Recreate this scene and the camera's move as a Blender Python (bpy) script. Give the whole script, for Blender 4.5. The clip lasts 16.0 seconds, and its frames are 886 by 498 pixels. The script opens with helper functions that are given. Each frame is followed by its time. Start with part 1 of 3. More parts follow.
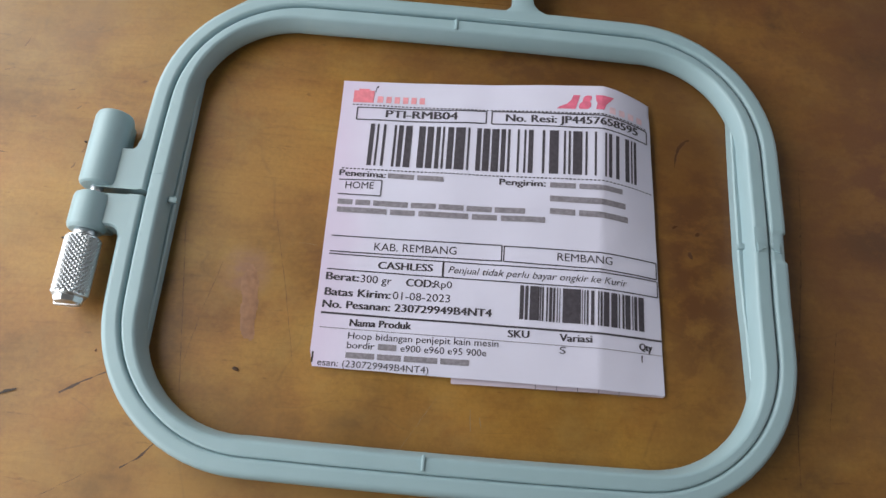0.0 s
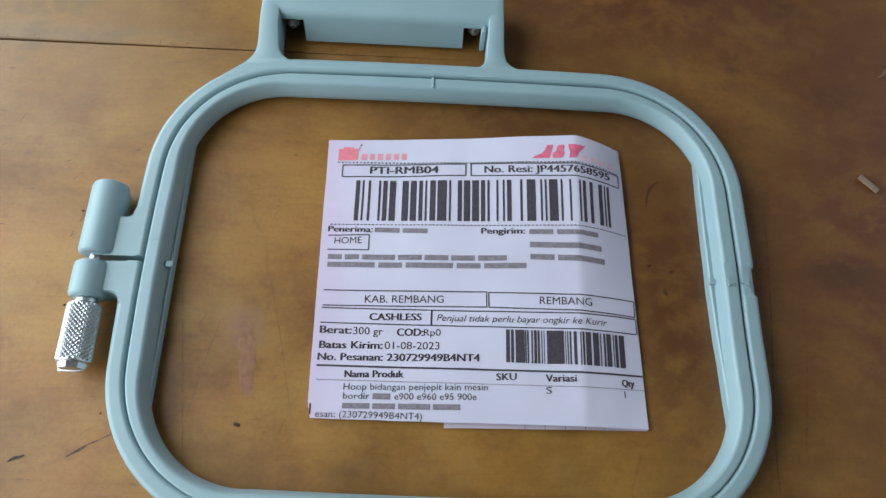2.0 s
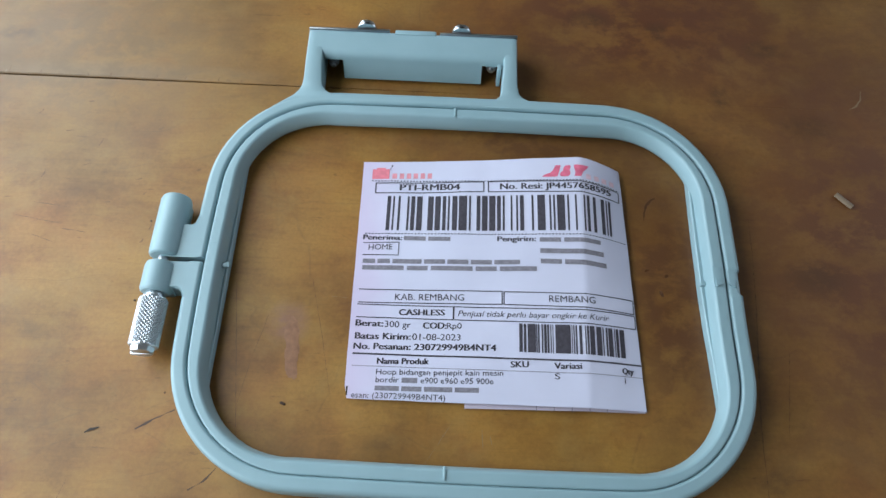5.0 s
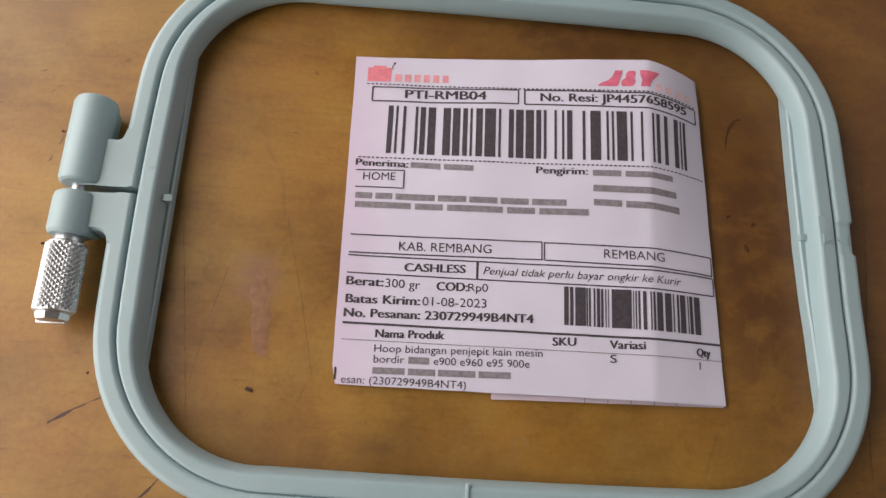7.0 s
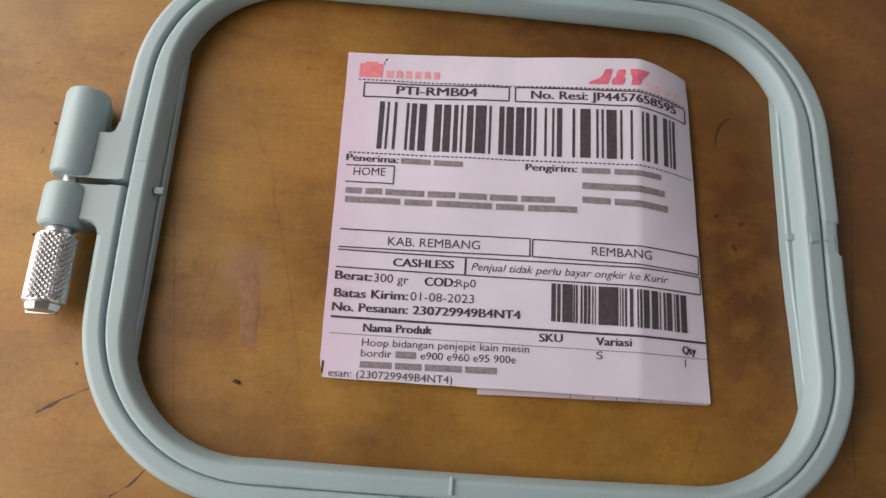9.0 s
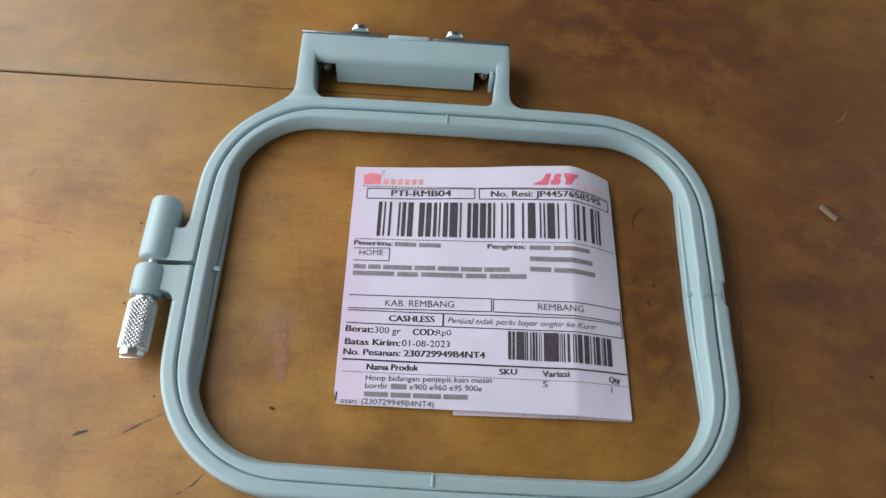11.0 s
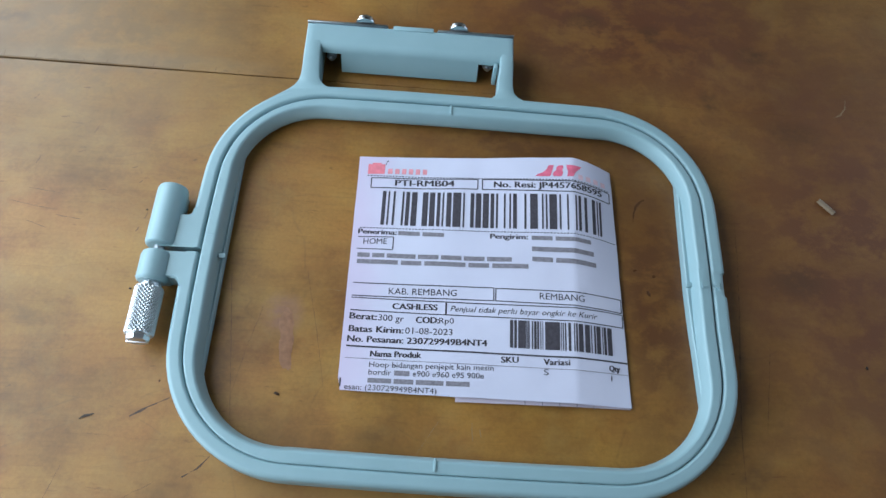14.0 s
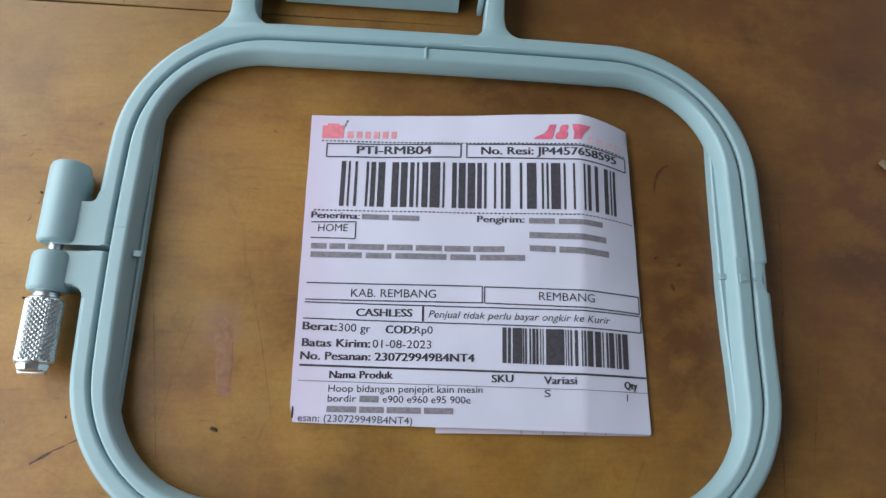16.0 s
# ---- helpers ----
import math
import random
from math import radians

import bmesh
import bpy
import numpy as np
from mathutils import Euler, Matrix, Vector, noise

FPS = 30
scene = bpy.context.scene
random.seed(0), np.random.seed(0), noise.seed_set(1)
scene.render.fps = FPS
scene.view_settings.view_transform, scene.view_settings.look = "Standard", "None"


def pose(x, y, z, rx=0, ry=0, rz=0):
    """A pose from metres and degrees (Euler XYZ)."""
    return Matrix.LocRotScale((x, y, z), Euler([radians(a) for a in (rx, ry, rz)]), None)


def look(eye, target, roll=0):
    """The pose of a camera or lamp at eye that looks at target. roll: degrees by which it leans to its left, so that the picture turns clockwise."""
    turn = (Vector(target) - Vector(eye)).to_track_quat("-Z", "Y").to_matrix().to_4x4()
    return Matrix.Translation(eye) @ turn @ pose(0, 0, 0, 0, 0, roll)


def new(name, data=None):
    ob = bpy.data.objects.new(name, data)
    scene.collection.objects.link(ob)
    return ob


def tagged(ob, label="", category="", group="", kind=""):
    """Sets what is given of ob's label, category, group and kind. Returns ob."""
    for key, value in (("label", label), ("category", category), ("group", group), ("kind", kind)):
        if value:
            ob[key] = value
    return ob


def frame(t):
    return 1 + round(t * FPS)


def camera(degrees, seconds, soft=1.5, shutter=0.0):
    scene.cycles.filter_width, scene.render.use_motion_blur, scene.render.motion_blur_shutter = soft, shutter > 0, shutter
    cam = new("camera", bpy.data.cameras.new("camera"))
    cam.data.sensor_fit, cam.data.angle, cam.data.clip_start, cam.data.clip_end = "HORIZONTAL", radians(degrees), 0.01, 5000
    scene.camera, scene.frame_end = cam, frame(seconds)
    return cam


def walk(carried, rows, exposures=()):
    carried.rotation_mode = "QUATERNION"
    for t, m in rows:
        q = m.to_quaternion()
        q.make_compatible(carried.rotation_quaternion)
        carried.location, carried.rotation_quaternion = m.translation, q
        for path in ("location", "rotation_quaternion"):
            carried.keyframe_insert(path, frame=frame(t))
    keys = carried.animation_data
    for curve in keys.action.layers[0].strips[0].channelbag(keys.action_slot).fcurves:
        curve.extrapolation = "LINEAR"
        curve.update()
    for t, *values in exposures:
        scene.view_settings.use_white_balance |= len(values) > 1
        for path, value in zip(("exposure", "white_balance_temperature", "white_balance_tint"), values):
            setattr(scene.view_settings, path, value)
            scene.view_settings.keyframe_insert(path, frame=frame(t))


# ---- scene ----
cam = camera(64.2, 16.0, soft=1.5)
PATH = [
    (0, (-0.00284, -0.08214, 0.20486), (0.00071, 0.00352, -0.02998), 6.74),
    (0.5, (-0.00375, -0.07649, 0.20788), (0.00266, 0.00996, -0.02660), 6.74),
    (1, (-0.00596, -0.07263, 0.20662), (0.00506, 0.01518, -0.02719), 9.01),
    (1.5, (-0.00556, -0.07596, 0.21301), (0.00332, 0.01458, -0.01985), 6.97),
    (2, (-0.00303, -0.07904, 0.21736), (0.00442, 0.01547, -0.01397), 5.99),
    (2.5, (0.00000, -0.08736, 0.22437), (0.00230, 0.01209, -0.00498), 3.68),
    (3, (-0.00008, -0.09799, 0.23356), (-0.00102, 0.00857, 0.00741), 3.33),
    (3.5, (-0.00092, -0.10685, 0.23740), (-0.00287, 0.00362, 0.01313), 2.54),
    (3.7, (-0.00311, -0.10571, 0.24022), (-0.00399, 0.00439, 0.01578), 2.78),
    (5.8, (-0.00617, -0.10814, 0.23837), (-0.00489, 0.00386, 0.01487), 2.61),
    (6, (-0.00847, -0.09898, 0.23476), (-0.00446, 0.00687, 0.00830), 4.48),
    (6.5, (-0.01371, -0.08319, 0.20862), (-0.00597, 0.00721, -0.02434), 7.55),
    (7, (-0.01876, -0.06637, 0.18520), (-0.00582, 0.00802, -0.05313), 12.73),
    (7.5, (-0.02101, -0.06536, 0.18243), (-0.00608, 0.00498, -0.05701), 14.87),
    (8, (-0.02014, -0.06501, 0.18551), (-0.00520, 0.00863, -0.05293), 14.48),
    (8.5, (-0.01879, -0.06603, 0.18647), (-0.00488, 0.00803, -0.05190), 13.93),
    (9, (-0.01551, -0.06703, 0.18641), (-0.00276, 0.00647, -0.05220), 13.33),
    (9.5, (-0.01246, -0.07267, 0.19976), (-0.00203, 0.00749, -0.03682), 10.61),
    (10, (-0.01061, -0.08481, 0.22139), (-0.00354, 0.00924, -0.01013), 7.19),
    (10.2, (-0.00958, -0.08933, 0.23004), (-0.00315, 0.01117, 0.00122), 6.04),
    (12.5, (-0.00432, -0.11421, 0.24869), (0.00059, -0.00153, 0.02558), 5.76),
    (13, (-0.00390, -0.11265, 0.24816), (0.00265, -0.00111, 0.02451), 6.59),
    (13.5, (-0.01003, -0.11210, 0.24870), (-0.00420, 0.00017, 0.02540), 6.80),
    (14, (-0.00953, -0.10708, 0.24496), (-0.00202, 0.00093, 0.01962), 7.08),
    (14.5, (-0.00987, -0.09363, 0.23341), (-0.00151, 0.00334, 0.00313), 8.32),
    (15, (-0.00763, -0.06591, 0.21651), (0.00217, 0.01881, -0.01849), 9.25),
    (15.5, (-0.00454, -0.05919, 0.20952), (0.00337, 0.01925, -0.02772), 7.88),
    (16, (-0.00529, -0.05892, 0.20658), (0.00810, 0.01620, -0.03149), 11.84),
]
# seconds, stops, kelvin, tint
EXPOSURES = [
    (0.0, -0.20, 6260, 8), (0.5, -0.22, 6620, 11), (1.0, -0.21, 5760, 3), (2.5, -0.19, 5720, 3), (3.5, -0.14, 5680, 3), (6.0, -0.11, 5370, 1),
    (6.5, -0.16, 5620, 2), (7.0, -0.28, 7100, 16), (7.5, -0.35, 7260, 17), (9.0, -0.34, 7260, 17), (9.5, -0.27, 7220, 17), (10.0, -0.20, 7120, 16),
    (12.5, -0.11, 5210, 0), (14.5, -0.14, 5210, 0), (15.0, -0.20, 5660, 3), (16.0, -0.21, 5820, 3),
]
walk(cam, [(t, look(eye, target, roll)) for t, eye, target, roll in PATH], EXPOSURES)

# ---- daylight: an overcast sky outside two windows that face each other ----
world = bpy.data.worlds.new("sky")
world.use_nodes = True
scene.world = world
wt = world.node_tree
sky = wt.nodes.new("ShaderNodeTexSky")
sky.sky_type = "NISHITA"
sky.sun_disc = False
sky.sun_elevation = radians(50)
sky.sun_rotation = radians(-60)
wt.links.new(sky.outputs[0], wt.nodes["Background"].inputs[0])
wt.nodes["Background"].inputs[1].default_value = 0.12

# the windows: the plane of the wall, y from and to, z from and to, watts, tint
WINDOWS = ((-0.28, -0.34, 0.42, 0.02, 0.56, 5.35, (1.0, 0.975, 0.925)), (0.86, -0.10, 0.80, 0.05, 0.60, 1.7, (1.0, 0.95, 0.92)))
for x, y0, y1, z0, z1, watts, tint in WINDOWS:
    lamp = bpy.data.lights.new("window_light", "AREA")
    lamp.shape, lamp.size, lamp.size_y = "RECTANGLE", y1 - y0, z1 - z0
    lamp.energy, lamp.color = watts, tint
    inward = -1 if x > 0 else 1
    mid = Vector((x - 0.05 * inward, (y0 + y1) / 2, (z0 + z1) / 2))
    new("window_light", lamp).matrix_world = look(mid, mid + Vector((inward, 0, 0)))


# ---- materials ----
def node_material(name):
    m = bpy.data.materials.new(name)
    m.use_nodes = True
    return m, m.node_tree, m.node_tree.nodes["Principled BSDF"]


def add(tree, kind, **values):
    n = tree.nodes.new(kind)
    for key, value in values.items():
        if key in n.inputs:
            n.inputs[key].default_value = value
    return n


def coords(tree, scale=(1, 1, 1)):
    c = tree.nodes.new("ShaderNodeTexCoord")
    g = tree.nodes.new("ShaderNodeMapping")
    g.inputs["Scale"].default_value = scale
    tree.links.new(c.outputs["Object"], g.inputs[0])
    return g.outputs[0]


def noise_of(tree, vec, scale, detail=4.0, rough=0.55):
    n = add(tree, "ShaderNodeTexNoise", Scale=scale, Detail=detail, Roughness=rough)
    tree.links.new(vec, n.inputs["Vector"])
    return n.outputs["Fac"]


def ramp(tree, fac, *stops):
    r = tree.nodes.new("ShaderNodeValToRGB")
    el = r.color_ramp.elements
    while len(el) < len(stops):
        el.new(0.5)
    for e, (p, c) in zip(el, stops):
        e.position, e.color = p, (c if len(c) == 4 else (*c, 1))
    tree.links.new(fac, r.inputs[0])
    return r.outputs[0]


def mix(tree, kind, fac, a, b):
    n = tree.nodes.new("ShaderNodeMix")
    n.data_type, n.blend_type = "RGBA", kind
    for sock, v in ((n.inputs["Factor"], fac), (n.inputs[6], a), (n.inputs[7], b)):
        if isinstance(v, (float, int, tuple)):
            sock.default_value = v if not isinstance(v, tuple) or len(v) == 4 else (*v, 1)
        else:
            tree.links.new(v, sock)
    return n.outputs[2]


def bump(tree, bsdf, height, strength, distance):
    b = add(tree, "ShaderNodeBump", Strength=strength, Distance=distance)
    tree.links.new(height, b.inputs["Height"])
    tree.links.new(b.outputs[0], bsdf.inputs["Normal"])


# old stains and painted light and shade in the table top, in millimetres
PURPLE, BROWN = (0.215, 0.105, 0.088), (0.062, 0.030, 0.012)
# this line: strip by the joint, then six broad patches of painted light and shade
STAINS_AND_SHADING = [(-160.0, 94.0, 95.0, 7.0, (0.23, 0.165, 0.095), 0.8), (-160.0, 105.0, 120.0, 75.0, (0.172, 0.098, 0.032), 0.85), (-20.0, -85.0, 110.0, 32.0, (0.33, 0.185, 0.045), 0.5), (170.0, 20.0, 105.0, 160.0, (0.135, 0.051, 0.018), 1.0), (85.0, 135.0, 150.0, 85.0, (0.116, 0.042, 0.016), 1.0), (84.0, 0.0, 32.0, 95.0, (0.110, 0.043, 0.012), 1.0), (35.0, 66.0, 75.0, 24.0, (0.105, 0.042, 0.012), 0.9),
          (-56.0, -16.0, 9.0, 10.0, PURPLE, 0.7), (-81.0, -22.0, 6.0, 5.0, BROWN, 0.7),
          (-146.0, -22.0, 8.0, 5.0, BROWN, 0.4), (-87.0, -80.0, 5.0, 3.5, BROWN, 0.5), (-19.0, -58.0, 12.0, 7.0, BROWN, 0.4),
          (-191.0, 114.0, 10.0, 5.0, BROWN, 0.5), (62.0, 134.0, 12.0, 6.0, BROWN, 0.6), (92.0, 128.0, 7.0, 7.0, BROWN, 0.5),
          (140.0, 120.0, 12.0, 6.0, BROWN, 0.6), (140.0, 8.0, 16.0, 10.0, BROWN, 0.5), (112.0, -66.0, 9.0, 8.0, BROWN, 0.5),
          (150.0, 78.0, 16.0, 8.0, BROWN, 0.45), (115.0, 92.0, 6.0, 9.0, BROWN, 0.5)]


def mat_plastic():
    m, t, b = node_material("pale_blue_plastic")
    v = coords(t)
    col = ramp(t, noise_of(t, v, 60, 3), (0.3, (0.288, 0.404, 0.438)), (0.7, (0.314, 0.432, 0.468)))
    t.links.new(col, b.inputs["Base Color"])
    rough = ramp(t, noise_of(t, v, 400, 4), (0.3, (0.33,) * 3), (0.75, (0.45,) * 3))
    t.links.new(rough, b.inputs["Roughness"])
    bump(t, b, noise_of(t, v, 2500, 2), 0.08, 0.0002)
    return m


def mat_wood():
    m, t, b = node_material("varnished_wood")
    v = coords(t)

    def warped(amount, sx):
        warp = add(t, "ShaderNodeTexNoise", Scale=7.0, Detail=3.0)
        t.links.new(v, warp.inputs["Vector"])
        bent = t.nodes.new("ShaderNodeVectorMath")
        bent.operation = "MULTIPLY_ADD"
        bent.inputs[1].default_value = (amount, amount, 0.0)
        t.links.new(warp.outputs["Color"], bent.inputs[0])
        t.links.new(v, bent.inputs[2])
        g = t.nodes.new("ShaderNodeMapping")
        g.inputs["Scale"].default_value = (sx, 1, 1)
        t.links.new(bent.outputs[0], g.inputs[0])
        return g.outputs[0]

    # soft clouds along the board
    band = noise_of(t, warped(0.05, 0.42), 30, 4, 0.55)
    col = ramp(t, band, (0.30, (0.208, 0.095, 0.0150)), (0.5, (0.302, 0.150, 0.0260)), (0.70, (0.372, 0.202, 0.0385)))
    # the tone drifts between mauve and olive brown
    drift = noise_of(t, warped(0.05, 0.8), 24, 5, 0.6)
    col = mix(t, "MULTIPLY", 0.7, col, ramp(t, drift, (0.32, (1.0, 0.83, 0.85)), (0.5, (1, 1, 1)), (0.68, (0.94, 1.03, 1.02))))
    # faint fibres
    grain = noise_of(t, warped(0.02, 0.10), 330, 4, 0.65)
    col = mix(t, "MULTIPLY", 0.25, col, ramp(t, grain, (0.35, (0.80, 0.77, 0.72)), (0.62, (1.06, 1.06, 1.06))))
    # handling dirt: broad blotches, then small smears and grit
    blot = noise_of(t, v, 19, 6, 0.6)
    col = mix(t, "MULTIPLY", 0.85, col, ramp(t, blot, (0.36, (0.60, 0.54, 0.50)), (0.56, (1.06, 1.06, 1.06))))
    smear = noise_of(t, warped(0.03, 0.75), 85, 6, 0.68)
    col = mix(t, "MULTIPLY", 0.45, col, ramp(t, smear, (0.32, (0.58, 0.52, 0.46)), (0.46, (1, 1, 1))))
    grit = noise_of(t, v, 650, 4, 0.7)
    col = mix(t, "MULTIPLY", 0.55, col, ramp(t, grit, (0.35, (0.80, 0.78, 0.75)), (0.65, (1.12, 1.12, 1.12))))
    fleck = noise_of(t, warped(0.01, 0.5), 360, 2, 0.5)
    col = mix(t, "MULTIPLY", 0.6, col, ramp(t, fleck, (0.22, (0.40, 0.34, 0.30)), (0.29, (1, 1, 1))))
    # thin dark streaks and short dashes along the fibre
    streak = noise_of(t, warped(0.012, 0.07), 760, 3, 0.6)
    col = mix(t, "MULTIPLY", 0.28, col, ramp(t, streak, (0.32, (0.66, 0.59, 0.50)), (0.43, (1, 1, 1)), (0.68, (1.06, 1.06, 1.05))))
    dash = noise_of(t, warped(0.02, 0.16), 210, 5, 0.72)
    col = mix(t, "MULTIPLY", 0.7, col, ramp(t, dash, (0.29, (0.42, 0.33, 0.25)), (0.36, (1, 1, 1))))
    # fine criss-cross hair scratches in the varnish
    hair = t.nodes.new("ShaderNodeTexVoronoi")
    hair.feature = "DISTANCE_TO_EDGE"
    hair.inputs["Scale"].default_value = 38
    t.links.new(warped(0.10, 0.35), hair.inputs["Vector"])
    lines = ramp(t, hair.outputs["Distance"], (0.0, (1, 1, 1)), (0.008, (0, 0, 0)))
    lines = mix(t, "MULTIPLY", 1.0, lines, ramp(t, smear, (0.42, (0, 0, 0)), (0.58, (0.28, 0.28, 0.28))))
    col = mix(t, "MIX", lines, col, (0.085, 0.042, 0.014))
    # rubbed greyish film on the varnish
    worn = ramp(t, noise_of(t, warped(0.06, 0.8), 40, 7, 0.7), (0.50, (0, 0, 0)), (0.72, (0.55, 0.55, 0.55)))
    col = mix(t, "MIX", worn, col, (0.315, 0.190, 0.052))

    # old stains and painted shading, uneven: x, y, half width, half length, colour, strength
    for x, y, rx, ry, tint, power in STAINS_AND_SHADING:
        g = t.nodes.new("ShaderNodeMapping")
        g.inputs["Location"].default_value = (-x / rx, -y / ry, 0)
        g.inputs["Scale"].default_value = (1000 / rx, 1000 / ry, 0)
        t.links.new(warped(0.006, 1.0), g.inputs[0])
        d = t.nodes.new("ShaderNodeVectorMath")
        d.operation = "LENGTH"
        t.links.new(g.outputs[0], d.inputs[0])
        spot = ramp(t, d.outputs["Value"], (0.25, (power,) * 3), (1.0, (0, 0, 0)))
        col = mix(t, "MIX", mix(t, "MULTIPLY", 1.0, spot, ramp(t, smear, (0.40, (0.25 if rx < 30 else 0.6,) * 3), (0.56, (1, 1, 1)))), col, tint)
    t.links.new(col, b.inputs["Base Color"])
    rough = ramp(t, noise_of(t, v, 30, 6, 0.6), (0.3, (0.40,) * 3), (0.7, (0.54,) * 3))
    t.links.new(rough, b.inputs["Roughness"])
    b.inputs["Specular IOR Level"].default_value = 0.52
    bump(t, b, mix(t, "ADD", 0.5, grit, smear), 0.14, 0.0004)
    return m


def mat_paper(name, low, high):
    m, t, b = node_material(name)
    v = coords(t)
    col = ramp(t, noise_of(t, v, 30, 4), (0.3, low), (0.7, high))
    # slightly pinker towards one edge, with an uneven border
    edge = t.nodes.new("ShaderNodeSeparateXYZ")
    t.links.new(v, edge.inputs[0])
    ragged = t.nodes.new("ShaderNodeMath")
    ragged.operation = "MULTIPLY_ADD"
    ragged.inputs[1].default_value = 0.022
    t.links.new(noise_of(t, v, 45, 4), ragged.inputs[0])
    t.links.new(edge.outputs[0], ragged.inputs[2])
    away = t.nodes.new("ShaderNodeMath")
    away.operation = "ADD"
    away.inputs[1].default_value = 0.046
    t.links.new(ragged.outputs[0], away.inputs[0])
    col = mix(t, "MULTIPLY", ramp(t, away.outputs[0], (0.009, (0.75,) * 3), (0.021, (0, 0, 0))), col, (1.0, 0.86, 0.93))
    t.links.new(col, b.inputs["Base Color"])
    b.inputs["Roughness"].default_value = 0.85
    b.inputs["Specular IOR Level"].default_value = 0.25
    bump(t, b, noise_of(t, v, 160, 5, 0.6), 0.18, 0.0008)
    return m


def mat_plain(name, color, rough=0.6, metal=0.0, spread=0.12, scale=300, bumpy=0.0):
    m, t, b = node_material(name)
    v = coords(t)
    lo, hi = (tuple(max(0.0, c * k) for c in color) for k in (1 - spread, 1 + spread))
    t.links.new(ramp(t, noise_of(t, v, scale, 4), (0.3, lo), (0.7, hi)), b.inputs["Base Color"])
    b.inputs["Roughness"].default_value, b.inputs["Metallic"].default_value = rough, metal
    if bumpy:
        bump(t, b, noise_of(t, v, scale * 3, 3), bumpy, 0.0003)
    return m


PLASTIC = mat_plastic()
WOOD = mat_wood()
PAPER = mat_paper("label_paper", (0.60, 0.585, 0.71), (0.645, 0.63, 0.76))
PAPER_BACK = mat_paper("label_paper_under", (0.56, 0.48, 0.56), (0.60, 0.52, 0.60))
INK = mat_plain("grey_black_ink", (0.052, 0.044, 0.056), 0.8, spread=0.25, scale=900)
INK_PALE = mat_plain("thin_grey_ink", (0.22, 0.20, 0.23), 0.8, spread=0.25, scale=900)
PINK = mat_plain("faded_pink_ink", (0.72, 0.21, 0.26), 0.8, spread=0.12, scale=500)
PINK_PALE = mat_plain("pale_pink_ink", (0.70, 0.49, 0.56), 0.8, spread=0.12, scale=500)
PINK_SOFT = mat_plain("soft_pink_ink", (0.72, 0.30, 0.34), 0.8, spread=0.12, scale=500)
RED = mat_plain("red_pink_ink", (0.66, 0.14, 0.23), 0.8, spread=0.15, scale=500)
CHROME = mat_plain("bright_nickel", (0.64, 0.66, 0.69), 0.4, 1.0, 0.08)
SCREW = mat_plain("polished_screw_steel", (0.55, 0.57, 0.60), 0.2, 1.0, 0.1)
STEEL = mat_plain("dull_zinc", (0.45, 0.46, 0.48), 0.35, 1.0, 0.1)
DARK = mat_plain("dark_soil", (0.03, 0.018, 0.012), 0.7)
CRUMB = mat_plain("brown_crumb", (0.055, 0.024, 0.010), 0.7, spread=0.5)
SOIL = mat_plain("reddish_soil", (0.080, 0.032, 0.011), 0.9)
GLUE = mat_plain("dried_glue", (0.256, 0.131, 0.071), 0.32, spread=0.2, scale=400, bumpy=0.12)
FAINT = mat_plain("faint_scratch", (0.140, 0.066, 0.019), 0.6, spread=0.4, scale=700)
SCRATCH = mat_plain("dark_scratch", (0.062, 0.029, 0.012), 0.6, spread=0.5, scale=700)
PALE = mat_plain("dry_beige_scrap", (0.27, 0.20, 0.13), 0.5)
RUB = mat_plain("rubbed_pale_scratch", (0.24, 0.165, 0.09), 0.5)
# pale for the sake of bounced fill light; the walls are unseen
WALL = mat_plain("unseen_bounce_wall", (0.72, 0.70, 0.66), 0.9, scale=8, bumpy=0.1)
# dark only to hold back light; the surfaces themselves are unseen
CEILING = mat_plain("unseen_dark_surface", (0.14, 0.115, 0.09), 0.9, scale=8, bumpy=0.1)
FLOOR = mat_plain("grey_tiles", (0.12, 0.10, 0.09), 0.6, scale=12)


# ---- building helpers (numbers in millimetres) ----
def part(name, bm, material, parent=None, label="", smooth=True, sharp=35):
    bmesh.ops.scale(bm, vec=(0.001, 0.001, 0.001), verts=bm.verts)
    bmesh.ops.recalc_face_normals(bm, faces=bm.faces)
    me = bpy.data.meshes.new(name)
    bm.to_mesh(me)
    bm.free()
    me.materials.append(material)
    if smooth:
        me.polygons.foreach_set("use_smooth", [True] * len(me.polygons))
        me.set_sharp_from_angle(angle=radians(sharp))
    ob = new(name, me)
    if parent is not None:
        ob.parent = parent
        up, shift = parent, Vector((0, 0, 0))
        while up is not None:
            shift += up.location
            up = up.parent
        me.transform(Matrix.Translation(-shift))
    if label:
        ob["label"] = label
    return ob


def thing(name, x, y, z, label, category, group=""):
    ob = new(name)
    ob.location = (x / 1000, y / 1000, z / 1000)
    ob.empty_display_size = 0.02
    return tagged(ob, label, category, group)


def box(bm, x0, x1, y0, y1, z0, z1, bevel=0.0, segs=2):
    geo = bmesh.ops.create_cube(bm, size=1)["verts"]
    for v in geo:
        v.co = Vector((x0 + (v.co.x + 0.5) * (x1 - x0), y0 + (v.co.y + 0.5) * (y1 - y0), z0 + (v.co.z + 0.5) * (z1 - z0)))
    if bevel:
        edges = list({e for v in geo for e in v.link_edges})
        bmesh.ops.bevel(bm, geom=edges, offset=bevel, segments=segs, affect="EDGES", profile=0.5)


